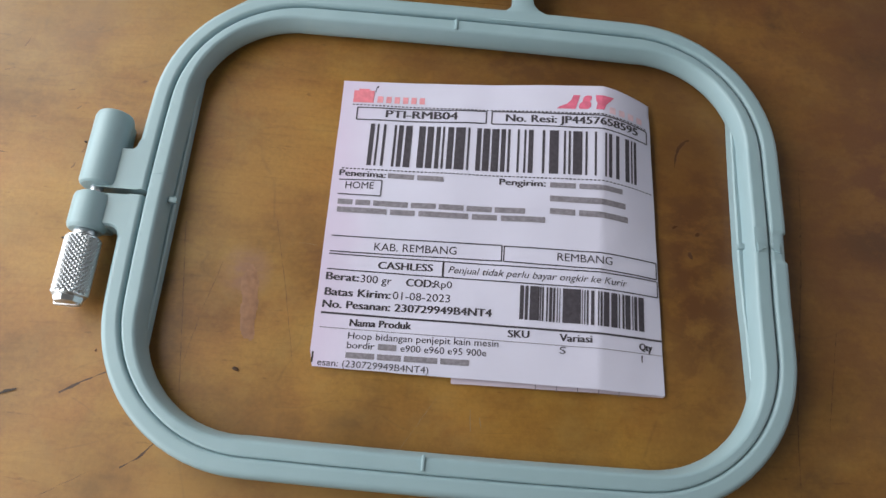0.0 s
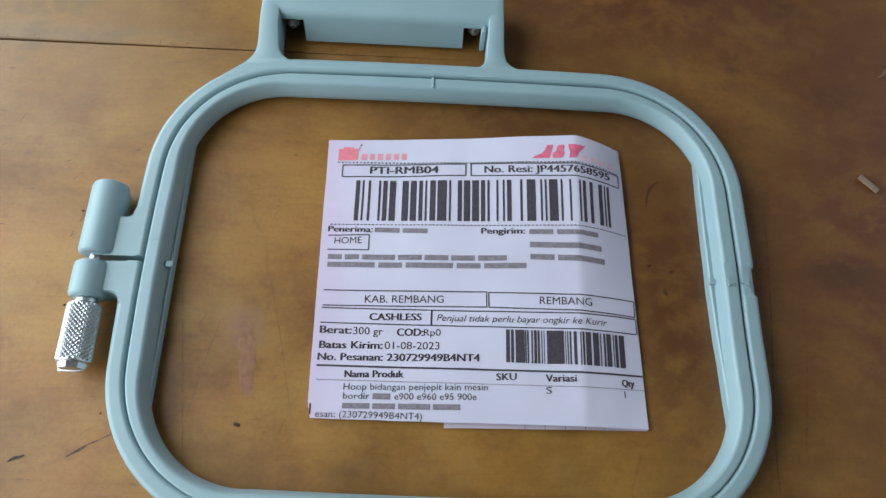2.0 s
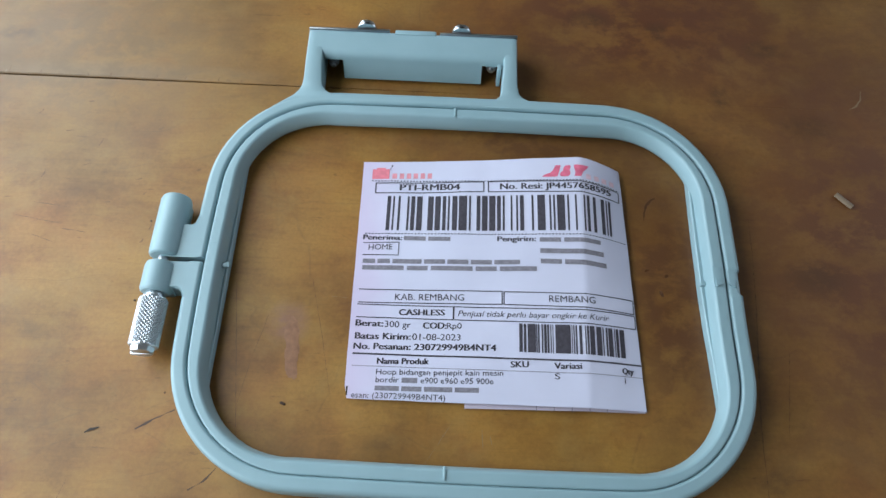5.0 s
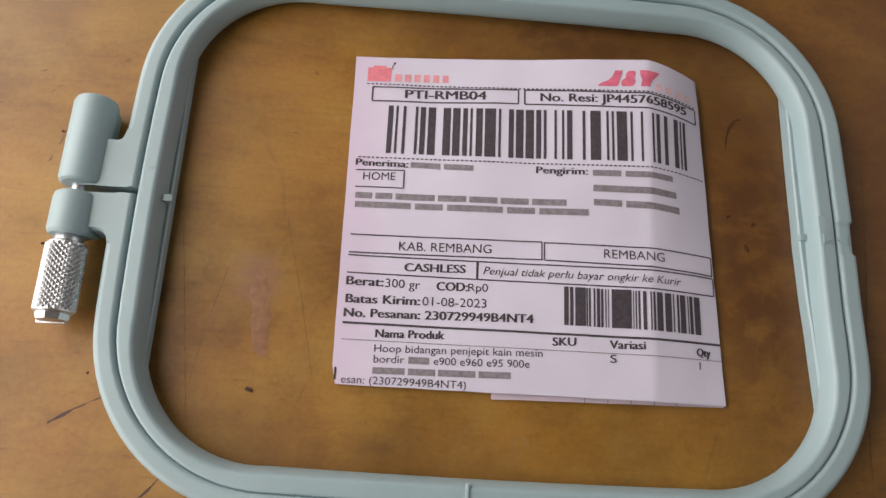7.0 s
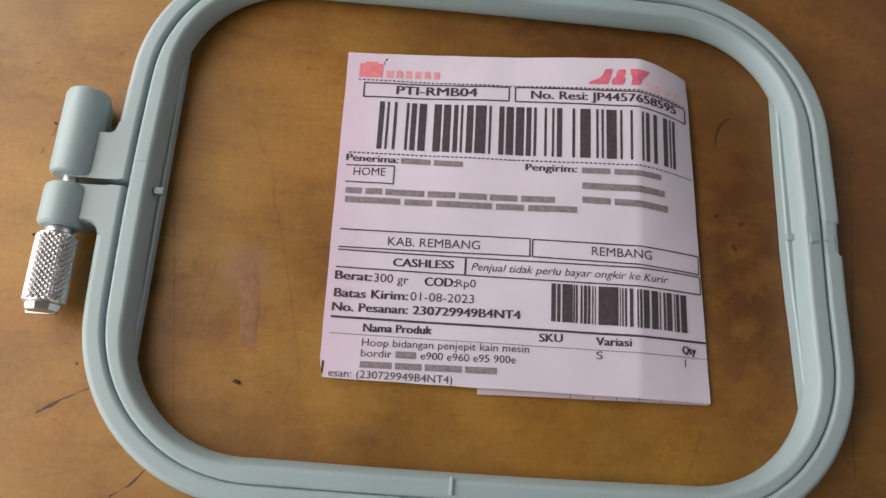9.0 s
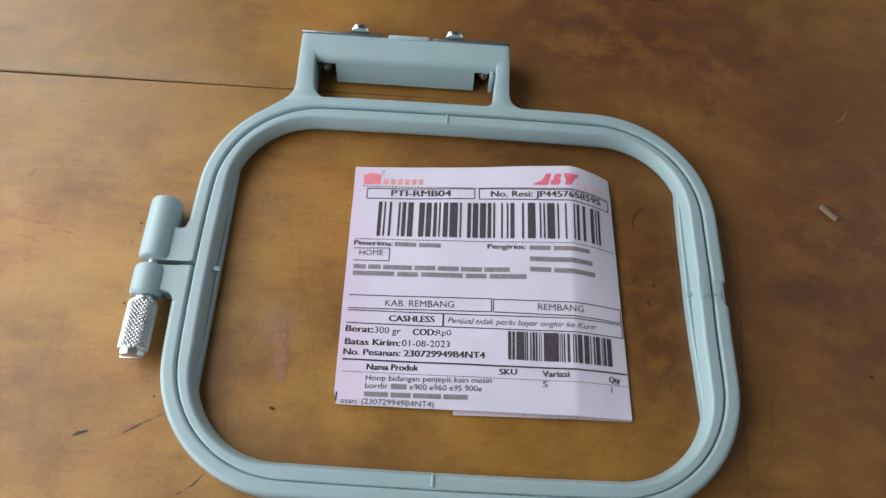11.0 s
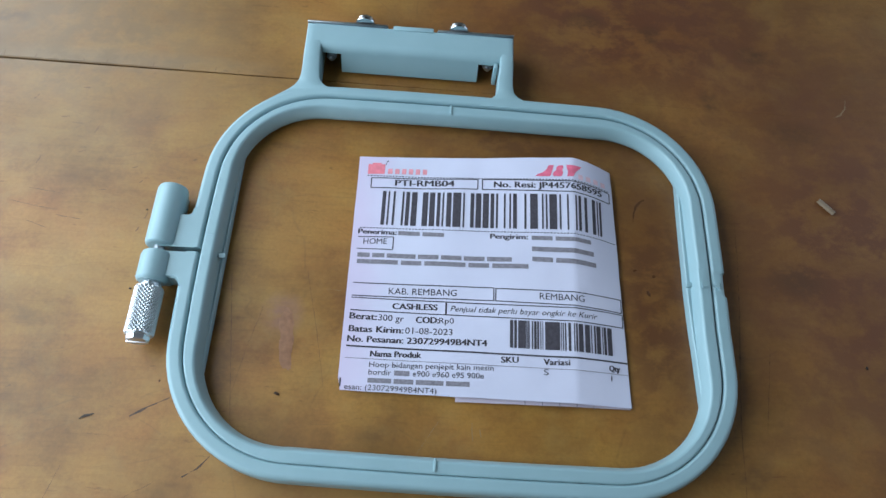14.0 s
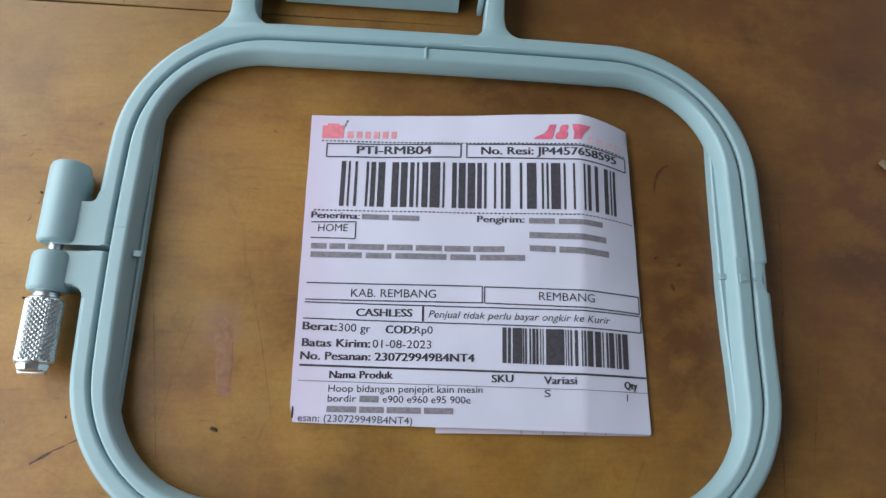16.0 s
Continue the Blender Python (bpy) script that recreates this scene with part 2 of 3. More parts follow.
def lathe_y(bm, cx, cz, rings, n=32, tweak=None):
    """A body of turning about an axis along y. rings: (y, radius)."""
    loops = []
    for j, (y, r) in enumerate(rings):
        loop = []
        for i in range(n):
            a = 2 * math.pi * i / n
            rr = r + (tweak(i, j) if tweak else 0)
            loop.append(bm.verts.new((cx + rr * math.cos(a), y, cz + rr * math.sin(a))))
        loops.append(loop)
    for a, b in zip(loops, loops[1:]):
        for i in range(n):
            bm.faces.new((a[i], a[(i + 1) % n], b[(i + 1) % n], b[i]))
    bm.faces.new(loops[0])
    bm.faces.new(loops[-1][::-1])


def prism(bm, outline, low, top):
    """An upright body on an outline; low is a height, top a function of x and y."""
    under = [bm.verts.new((x, y, low)) for x, y in outline]
    rim = [bm.verts.new((x, y, top(x, y) - 0.7)) for x, y in outline]
    n = len(outline)
    mx, my = sum(p[0] for p in outline) / n, sum(p[1] for p in outline) / n
    over = []
    for k, (x, y) in enumerate(outline):
        (ax, ay), (bx, by) = outline[k - 1], outline[(k + 1) % n]
        t = Vector((bx - ax, by - ay)).normalized()
        nx, ny = -t.y, t.x
        over.append(bm.verts.new((x + 0.6 * nx, y + 0.6 * ny, top(x, y))))
    for a, b in ((under, rim), (rim, over)):
        for i in range(n):
            bm.faces.new((a[i], a[(i + 1) % n], b[(i + 1) % n], b[i]))
    bm.faces.new(over)
    bm.faces.new(under[::-1])


def arc(cx, cy, r, a0, a1, n=8):
    return [(cx + r * math.cos(radians(a0 + (a1 - a0) * i / n)), cy + r * math.sin(radians(a0 + (a1 - a0) * i / n))) for i in range(n + 1)]


# ---- an unseen room, added to close the place and shape its light ----
def room():
    k = 1000
    x0, x1, y0, y1, z0, z1 = WINDOWS[0][0] * k, WINDOWS[1][0] * k, -900, 1200, -750, 1900
    bm = bmesh.new(); box(bm, x0 - 200, x1 + 200, y0 - 200, y1 + 200, z0 - 100, z0)
    tagged(part("floor", bm, FLOOR, smooth=False), "plain grey tiled floor under the table", "floor", kind="structure")
    # added ceiling, dark so that little light falls from overhead
    bm = bmesh.new(); box(bm, x0 - 200, x1 + 200, y0 - 200, y1 + 200, z1, z1 + 100)
    tagged(part("ceiling", bm, CEILING, smooth=False), "unseen dark ceiling added to hold back overhead light", "ceiling", kind="structure")
    bm = bmesh.new(); box(bm, x0, x1, y1, y1 + 150, z0, z1)
    tagged(part("wall_north", bm, WALL, smooth=False), "unseen pale wall added to close the room and bounce light", "wall", kind="structure")
    # added wall, dark so that faces towards the sitter get less light
    bm = bmesh.new(); box(bm, x0, x1, y0 - 150, y0, z0, z1)
    tagged(part("wall_south", bm, CEILING, smooth=False), "unseen dark wall added to hold back light from the sitter's side", "wall", kind="structure")
    # added side walls, pale and near so that they bounce fill light
    for name, (wx, wy0, wy1, wz0, wz1, _, _), out in (("wall_west", WINDOWS[0], -150), ("wall_east", WINDOWS[1], 150)):
        bm = bmesh.new()
        a, b = sorted((wx * k, wx * k + out))
        box(bm, a, b, y0 - 150, wy0 * k, z0, z1)
        box(bm, a, b, wy1 * k, y1 + 150, z0, z1)
        box(bm, a, b, wy0 * k, wy1 * k, z0, wz0 * k)
        box(bm, a, b, wy0 * k, wy1 * k, wz1 * k, z1)
        tagged(part(name, bm, WALL, smooth=False), "unseen pale wall added to bounce light, with a window opening", "wall", kind="structure")


room()


# ---- the table: thick boards laid side by side, one open joint ----
def table():
    tab = thing("table", 0, 0, -32, "old varnished brown wooden table with scratched boards", "table")
    tab.location = (0, 0, 0)
    # front edges of the boards, from the sitter's side to the far side
    for y0, y1 in ((-520, -330), (-329.6, -131), (-130.9, 87.9), (88.3, 300)):
        bm = bmesh.new()
        n = 60
        xs = [-265 + 1080 * i / n for i in range(n + 1)]
        loops = []
        for x in xs:
            jag = 0.12 * noise.noise((x * 0.02, y0 * 0.1, 3)) + 0.06 * noise.noise((x * 0.15, y0, 1))
            jag2 = 0.4 * noise.noise((x * 0.02, 8.8, 7)) + 0.3 * noise.noise((x * 0.15, 88.0, 5))
            # the open joint tightens along its length; its worn edge with it
            shut, edge = float(np.interp(x, (-150, -60, 30), (-0.45, 0.05, 0.37))), float(np.interp(x, (-150, -60, 30), (0.5, 0.2, 0.01)))
            drop = -0.0085 * (x + 190) - 0.1
            front, back = y0 == -130.9, y0 == 88.3
            a = y0 + (drop - shut if back else jag)
            b = y1 + (drop + 0.25 * jag2 if front else -jag2 if not back else 0)
            a += 0.25 * jag2 if back else 0
            e, g = (edge if back else 0.2), (edge if front else 0.2)
            loops.append([bm.verts.new(c) for c in ((x, a, -32), (x, a, -e), (x, a + e, 0), (x, b - g, 0), (x, b, -g), (x, b, -32))])
        for p, q in zip(loops, loops[1:]):
            for i in range(6):
                bm.faces.new((p[i], p[(i + 1) % 6], q[(i + 1) % 6], q[i]))
        bm.faces.new(loops[0]); bm.faces.new(loops[-1][::-1])
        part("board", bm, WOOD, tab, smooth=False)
    for x in (-215, 760):
        for y in (-460, 240):
            bm = bmesh.new(); box(bm, x - 35, x + 35, y - 35, y + 35, -750, -32, 3)
            part("leg", bm, WOOD, tab)
    return tab


TABLE = table()

# ---- the embroidery hoop ----
CX, CY, HX, HY, RR = 5.0, -1.1, 99.8, 78.3, 46.0
SKEW = -0.012
INNER = -0.6  # the inner ring sits a little towards the sitter


def contour():
    """Points and outward normals round the hoop's outer edge, from just above the clamp gap, clockwise seen from above."""
    pts = []

    def side(x0, y0, x1, y1, nx, ny, n):
        for i in range(n):
            f = i / n
            pts.append((x0 + (x1 - x0) * f, y0 + (y1 - y0) * f, nx, ny))

    def corner(cx, cy, a0):
        for i in range(18):
            a = radians(a0 - 90 * i / 18)
            pts.append((cx + RR * math.cos(a), cy + RR * math.sin(a), math.cos(a), math.sin(a)))

    ax, ay = HX - RR, HY - RR
    side(-HX, 0.8, -HX, ay, -1, 0, 14)
    corner(-ax, ay, 180)
    side(-ax, HY, ax, HY, 0, 1, 44)
    corner(ax, ay, 90)
    side(HX, ay, HX, -ay, 1, 0, 90)
    corner(ax, -ay, 0)
    side(ax, -HY, -ax, -HY, 0, -1, 44)
    corner(-ax, -ay, -90)
    side(-HX, -ay, -HX, -1.1, -1, 0, 14)
    pts.append((-HX, -1.1, -1, 0))
    return pts


def skewed(x, y):
    return x, y + SKEW * (x - 5)


def sweep(bm, profile, closed, dent=False, shift=0.0):
    rings = []
    for x, y, nx, ny in contour():
        ring = []
        # three sides bow out a little, the fourth is straight and set in
        bow = 0.7 * max(0.0, 1 - (y / 34) ** 2) if nx < -0.99 else (0.5 * max(0.0, 1 - (x / 54) ** 2) if abs(ny) > 0.99 else 0)
        bow -= (0.45 + 0.6 * min(1.0, max(0.0, (8 - y) / 25))) * max(0.0, nx)
        notch = 0.6 if dent and nx > 0.99 and -3.8 < y < 5.2 else 0.0
        for d, z in profile:
            e = d - bow + (notch if d < 3.5 else 0) - (1.3 * abs(2 * nx * ny) if d > 9 else 0)
            px, py = skewed(CX + x - e * nx, CY + y - e * ny + shift)
            ring.append(bm.verts.new((px, py, z - (0.35 if notch and z > 5 else 0))))
        rings.append(ring)
    m = len(profile)
    pairs = list(zip(rings, rings[1:])) + ([(rings[-1], rings[0])] if closed else [])
    for a, b in pairs:
        for i in range(m):
            bm.faces.new((a[i], a[(i + 1) % m], b[(i + 1) % m], b[i]))
    if not closed:
        bm.faces.new(rings[0]); bm.faces.new(rings[-1][::-1])


def hoop():
    h = thing("embroidery_hoop", CX, CY, 0, "pale blue plastic embroidery hoop with clamp screw, on the table", "embroidery hoop")
    bm = bmesh.new()
    sweep(bm, [(0.4, 0.1), (0.0, 0.6), (0.0, 7.3), (0.15, 7.95), (0.5, 8.5), (1.0, 8.85), (1.6, 9.0), (1.9, 9.0), (4.1, 9.0), (4.4, 9.0), (4.95, 8.7), (5.3, 8.2), (5.45, 7.5), (5.45, 0.1)], False, True)
    # clamp arms that stand out from the split in the ring
    prism(bm, [(-92.6, 0.9), (-92.6, 17.4), (-94.4, 16.8), *arc(-97.0, 15.5, 2.3, 0, -90, 7), (-105, 13.2), (-105, 0.9)][::-1], 1.0, lambda x, y: 9.006)
    prism(bm, [(-105, -11.4), (-98.3, -11.4), *arc(-98.2, -14.4, 3.0, 90, 0, 6), (-92.6, -16.2), (-92.6, -1.0), (-105, -1.0)], 1.0, lambda x, y: 9.006)
    ring = part("outer_ring", bm, PLASTIC, h, "pale blue plastic outer ring with a rounded rim")
    bm = bmesh.new()
    lathe_y(bm, -104.9, 7.0, [(1.0, 4.7), (1.5, 5.4), (2.4, 5.7), (24.0, 5.7), (25.3, 5.2), (25.9, 4.2)], 40)
    box(bm, -103.5, -100.0, 12.0, 24.6, 0.6, 7.6, 1.6, 4)
    part("clamp_lug", bm, PLASTIC, h)
    bm = bmesh.new()
    lathe_y(bm, -105.3, 7.0, [(-13.2, 4.6), (-12.7, 5.2), (-11.9, 5.5), (-3.4, 5.5), (-2.2, 5.2), (-1.6, 4.4)], 40)
    box(bm, -105, -99.6, -12.2, -2.0, 0.6, 8.4, 1.0)
    part("clamp_lug", bm, PLASTIC, h)

    bm = bmesh.new()
    sweep(bm, [(6.0, 0.3), (6.0, 8.4), (6.2, 8.8), (6.6, 9.0), (6.9, 9.0), (9.4, 9.0), (9.6, 9.0), (10.15, 8.8), (10.55, 8.3), (12.0, 4.4), (12.1, 3.0), (11.6, 2.0), (10.0, 0.3)], True, shift=INNER)
    inner = part("inner_ring", bm, PLASTIC, h, "pale blue plastic inner ring pressed into the outer one")

    # low ledges along the two short sides of the inner ring
    def lip(sign, length):
        bm = bmesh.new()
        n, loops = 24, []
        for i in range(n + 1):
            f = -1 + 2 * i / n
            y = f * length
            w = 1.2 + 0.8 * (1 - f * f) - (0.8 * min(1.0, max(0.0, -2 * f)) if sign > 0 else 0.4)
            # the ring stands in on one side and bows out on the other
            bow = -0.45 - 0.6 * min(1.0, max(0.0, (8 - y) / 25)) if sign > 0 else 0.7 * (1 - f * f)
            high = 4.4 if sign > 0 else 3.6
            loop = []
            for d, z in ((-1.6, 0.3), (w, 0.3), (w, high - 0.5), (w - 0.4, high), (-1.6, high)):
                px, py = skewed(CX + sign * (HX - 11.6 - d + bow), CY + y + INNER)
                loop.append(bm.verts.new((px, py, z)))
            loops.append(loop)
        for p, q in zip(loops, loops[1:]):
            for i in range(5):
                bm.faces.new((p[i], p[(i + 1) % 5], q[(i + 1) % 5], q[i]))
        bm.faces.new(loops[0]); bm.faces.new(loops[-1][::-1])
        part("lip", bm, PLASTIC, inner)

    lip(1, 48.5); lip(-1, 50.0)

    # raised centre marks and small pegs
    def ridge(x, y, wx, wy, z0, z1, name="centre_mark"):
        bm = bmesh.new(); box(bm, x - wx / 2, x + wx / 2, y - wy / 2, y + wy / 2, z0, z1, 0.25)
        part(name, bm, PLASTIC, inner)

    ridge(-1.0, 69.2, 0.9, 4.2, 8.6, 9.45)
    ridge(-1.0, -71.4, 0.9, 4.2, 8.6, 9.45)
    ridge(-87.6, 6.4, 3.2, 0.6, 8.6, 9.12)
    ridge(-82.6, -0.6, 2.6, 1.9, 4.6, 6.2, "peg")
    ridge(91.8, -0.6, 2.6, 1.9, 3.6, 5.2, "peg")
    ridge(95.9, 0.4, 4.0, 8.2, 8.4, 9.10, "index_plate")
    for tip, tail, name, owner in ((97.2, 94.6, "index_mark", inner), (98.9, 101.2, "index_mark", ring)):
        bm = bmesh.new()
        low = [bm.verts.new((x, y - 0.6, 8.6)) for x, y in ((tip, -1.6), (tail, -0.2), (tail, -3.0))]
        top = [bm.verts.new((v.co.x, v.co.y, 9.5)) for v in low]
        bm.faces.new(low[::-1]); bm.faces.new(top)
        for k in range(3):
            bm.faces.new((low[k], low[(k + 1) % 3], top[(k + 1) % 3], top[k]))
        part(name, bm, PLASTIC, owner, smooth=False)

    bracket(h)
    clamp_screw(h)
    return h


def bracket(h):
    zt = lambda x, y: 8.97 - 0.5 * min(max((73 - y) / 7, 0), 1) + 5.0 * (lambda s: s * s * (3 - 2 * s))(min(max((y - 79) / 12, 0), 1))
    bm = bmesh.new()
    def arm(left, right, rows=30):
        y0, y1 = left[0][0], left[-1][0]
        loops = []
        for i in range(rows + 1):
            y = y0 + (y1 - y0) * i / rows
            l, r = float(np.interp(y, *zip(*left))), float(np.interp(y, *zip(*right)))
            z = zt(0, y)
            loops.append([bm.verts.new((x, y, q)) for x, q in ((l, 0.8), (l, z - 0.8), (l + 0.25, z - 0.25), (l + 0.8, z), (r - 0.8, z), (r - 0.25, z - 0.25), (r, z - 0.8), (r, 0.8))])
        for p, q in zip(loops, loops[1:]):
            for i in range(8):
                bm.faces.new((p[i], p[(i + 1) % 8], q[(i + 1) % 8], q[i]))
        bm.faces.new(loops[0]); bm.faces.new(loops[-1][::-1])

    arm([(66, -79.2), (68, -77.0), (70, -74.6), (72, -71.9), (74, -69.2), (75.5, -67.4), (77.5, -65.8), (79.5, -64.8), (82, -64.0), (85, -63.5), (89, -63.2), (105.6, -63.3)],
        [(66, -76), (68, -73), (70, -69.5), (72, -65), (74, -58), (76.4, -51.5), (77.4, -52.8), (78.6, -54.4), (80, -55.6), (82, -56.2), (88, -56.4), (105.6, -56.6)])
    arm([(72.6, 10.0), (75.4, 13.0), (76.4, 14.6), (77.6, 16.2), (79, 17.2), (81, 17.8), (88, 18.2), (104.8, 18.8)],
        [(72.6, 37.0), (75, 33.0), (76.4, 29.6), (78, 26.8), (80, 25.2), (83, 24.3), (88, 24.0), (104.8, 24.0)])
    # slab over the back, with a rolled front edge, and the hanging front wall
    for x0, x1 in ((-60, 22),):
        loops = []
        for i in range(13):
            x = x0 + (x1 - x0) * i / 12
            o = SKEW * (x + 20)
            loops.append([bm.verts.new((x, y + o, z)) for y, z in ((105.6, 10), (105.6, 13.6), (105.2, 14.0), (96.5, 14.0), (95.2, 13.8), (94.0, 13.1), (93.2, 12.0), (92.9, 10.4))])
        for p, q in zip(loops, loops[1:]):
            for i in range(8):
                bm.faces.new((p[i], p[(i + 1) % 8], q[(i + 1) % 8], q[i]))
        bm.faces.new(loops[0]); bm.faces.new(loops[-1][::-1])
    body = part("bracket", bm, PLASTIC, h, "pale blue plastic attachment bracket at the back of the hoop")
    bm = bmesh.new()
    loops = []
    for i in range(11):
        x = -48.4 + 58.0 * i / 10
        o = SKEW * (x + 20)
        loops.append([bm.verts.new((x, y + o, z)) for y, z in ((93.25, 12.0), (92.95, 10.4), (90.6, 1.7), (92.2, 1.7), (95.5, 10.0), (95.5, 12.0))])
    for p, q in zip(loops, loops[1:]):
        for i in range(6):
            bm.faces.new((p[i], p[(i + 1) % 6], q[(i + 1) % 6], q[i]))
    bm.faces.new(loops[0]); bm.faces.new(loops[-1][::-1])
    part("front_wall", bm, PLASTIC, body)
    bm = bmesh.new(); box(bm, 16.0, 17.6, 89.4, 92.2, 1.6, 12.4, 0.3)
    part("web", bm, PLASTIC, body)
    bm = bmesh.new(); box(bm, -27.2, -10.0, 104.6, 106.9, 6, 14.5, 0.4)
    part("tab", bm, PLASTIC, body)
    bm = bmesh.new(); box(bm, -62.6, 23.4, 104.6, 106.0, 1.0, 11.0, 0.3)
    part("back_wall", bm, PLASTIC, body)
    for x0, x1, o in ((-63.4, -29.5, 0.5), (-8.4, 24.2, -0.2)):
        bm = bmesh.new(); box(bm, x0, x1, 105.5 + o, 106.5 + o, 2.0, 14.6, 0.25)
        part("metal_plate", bm, STEEL, body, "thin dull steel plate")
    for x, y in ((-39.2, 107.0), (0.6, 106.4)):
        bm = bmesh.new()
        lathe_y(bm, x, 13.2, [(y - 0.2, 4.3), (y + 0.5, 4.4), (y + 0.6, 3.5), (y + 1.0, 3.4), (y + 1.05, 3.9), (y + 2.3, 3.9), (y + 3.1, 3.3), (y + 3.5, 2.2), (y + 3.2, 1.9), (y + 2.7, 0.4)], 28)
        part("screw", bm, SCREW, body, "bright domed screw head")
    for x in (-52.6, 13.6):
        bm = bmesh.new()
        lathe_y(bm, x, 7.4, [(93.4, 1.9), (93.8, 2.1), (101.0, 2.1)], 6)
        lathe_y(bm, x, 7.4, [(92.3, 0.9), (92.6, 1.0), (95.0, 1.0)], 12)
        part("nut", bm, STEEL, body, "small steel nut in a dark recess")


def clamp_screw(h):
    bm = bmesh.new()
    lathe_y(bm, -105.2, 7.0, [(-15.6, 1.9), (4.0, 1.9)], 20)
    lathe_y(bm, -105.2, 7.0, [(-15.6, 3.1), (-15.3, 3.4), (-13.6, 3.4), (-13.2, 3.2)], 24)
    screw = part("clamp_screw", bm, CHROME, h, "bright nickel clamp screw")
    # diamond knurl: small pyramids between the even grid points
    rows, n = 25, 44
    bm = bmesh.new()
    grid = {}
    for j in range(rows + 1):
        y = -33.0 + 17.6 * j / rows
        for i in range(n):
            r = 4.85 + (0.26 if (i + j) % 2 else -0.14)
            if j in (0, rows):
                r = 4.6
            a = 2 * math.pi * i / n
            grid[i, j] = bm.verts.new((-105.2 + r * math.cos(a), y, 7.0 + r * math.sin(a)))
    for j in range(rows + 1):
        for i in range(n):
            if (i + j) % 2:
                ring = [((i + 1) % n, j), (i, j + 1), ((i - 1) % n, j), (i, j - 1)]
                for p, q in zip(ring, ring[1:] + ring[:1]):
                    if p in grid and q in grid:
                        bm.faces.new((grid[i, j], grid[p], grid[q]))
    lathe_y(bm, -105.2, 7.0, [(-33.5, 4.2), (-33.0, 4.68), (-15.4, 4.68), (-15.0, 4.1)], n)
    part("knob", bm, CHROME, screw, "diamond-knurled bright metal knob", smooth=False)
    bm = bmesh.new()
    lathe_y(bm, -105.2, 7.0, [(-35.6, 2.9), (-35.1, 3.9), (-34.2, 4.2), (-33.2, 4.2)], 8)
    box(bm, -108.8, -101.6, -35.9, -35.0, 6.2, 7.8, 0.2)
    part("end_cap", bm, CHROME, screw)


hoop()


# ---- the printed label ----
def sheet_z(x, y):
    """The height of the creased sheet over the table, in millimetres."""
    v = min(max((y + 47) / 97, 0), 1)
    top = 3 + 6.5 * v
    rim = min(1.0, max(0.0, (x + 36) / 12), 1.0)
    wave = rim * (0.55 * noise.noise((x * 0.045, y * 0.03, 11)) + 0.16 * noise.noise((x * 0.12, y * 0.09, 5)))
    return max(0.35, plain_z(x, v, top) + wave)


def plain_z(x, v, top):
    if x < 48:
        s = min(max((x + 37) / 85, 0), 1)
        return 0.6 + (top - 0.6) * s ** 1.25
    s = min(max((68 - x) / 20, 0), 1)
    s += 0.75 * v * (math.sin(s * math.pi / 2) - s)
    return 0.8 + (top - 0.8) * s


def flap(x, y):
    """The strip beyond the crease is twisted a little towards the sitter at its far end."""
    v = min(max((y + 47) / 97, 0), 1)
    return y - (0.125 * (x - 48) * v * v if x > 48 else 0.0)


def sheet(bm, corners, height, nu, nv, thick=0.14):
    (ax, ay), (bx, by), (cx, cy), (dx, dy) = corners
    tops, unders = [], []
    for j in range(nv + 1):
        v = j / nv
        for i in range(nu + 1):
            u = i / nu
            x = (1 - v) * ((1 - u) * ax + u * bx) + v * ((1 - u) * dx + u * cx)
            y = (1 - v) * ((1 - u) * ay + u * by) + v * ((1 - u) * dy + u * cy)
            if i in (0, nu) or j in (0, nv):
                x += 0.12 * noise.noise((x * 0.1, y * 0.1, 2))
                y += 0.12 * noise.noise((x * 0.1, y * 0.1, 9))
            # one corner is worn round
            x += 1.1 * max(0.0, 1 - math.hypot(x + 36.1, y + 46.6) / 5)
            y = flap(x, y)
            z = height(x, y)
            tops.append(bm.verts.new((x, y, z)))
            unders.append(bm.verts.new((x, y, z - thick)))
    w = nu + 1
    for j in range(nv):
        for i in range(nu):
            a, b, c, d = j * w + i, j * w + i + 1, (j + 1) * w + i + 1, (j + 1) * w + i
            bm.faces.new((tops[a], tops[b], tops[c], tops[d]))
            bm.faces.new((unders[d], unders[c], unders[b], unders[a]))
    rim = [i for i in range(w)] + [j * w + nu for j in range(1, nv + 1)] + [nv * w + i for i in range(nu - 1, -1, -1)] + [j * w for j in range(nv - 1, 0, -1)]
    for a, b in zip(rim, rim[1:] + rim[:1]):
        bm.faces.new((tops[b], tops[a], unders[a], unders[b]))


INK_LIFT = 0.10


def strip(bm, x0, y0, x1, y1, up, down=0.0):
    """A printed band along a line on the sheet, reaching up over it and down under it."""
    n = max(1, int(abs(x1 - x0) / 1.5))
    rows = []
    for i in range(n + 1):
        f = i / n
        x, y = x0 + (x1 - x0) * f, y0 + (y1 - y0) * f
        m = max(1, int((up + down) / 2))
        rows.append([bm.verts.new((x, flap(x, q), sheet_z(x, flap(x, q)) + INK_LIFT)) for q in [y - down + (up + down) * k / m for k in range(m + 1)]])
    for a, b in zip(rows, rows[1:]):
        for k in range(len(a) - 1):
            bm.faces.new((a[k], b[k], b[k + 1], a[k + 1]))


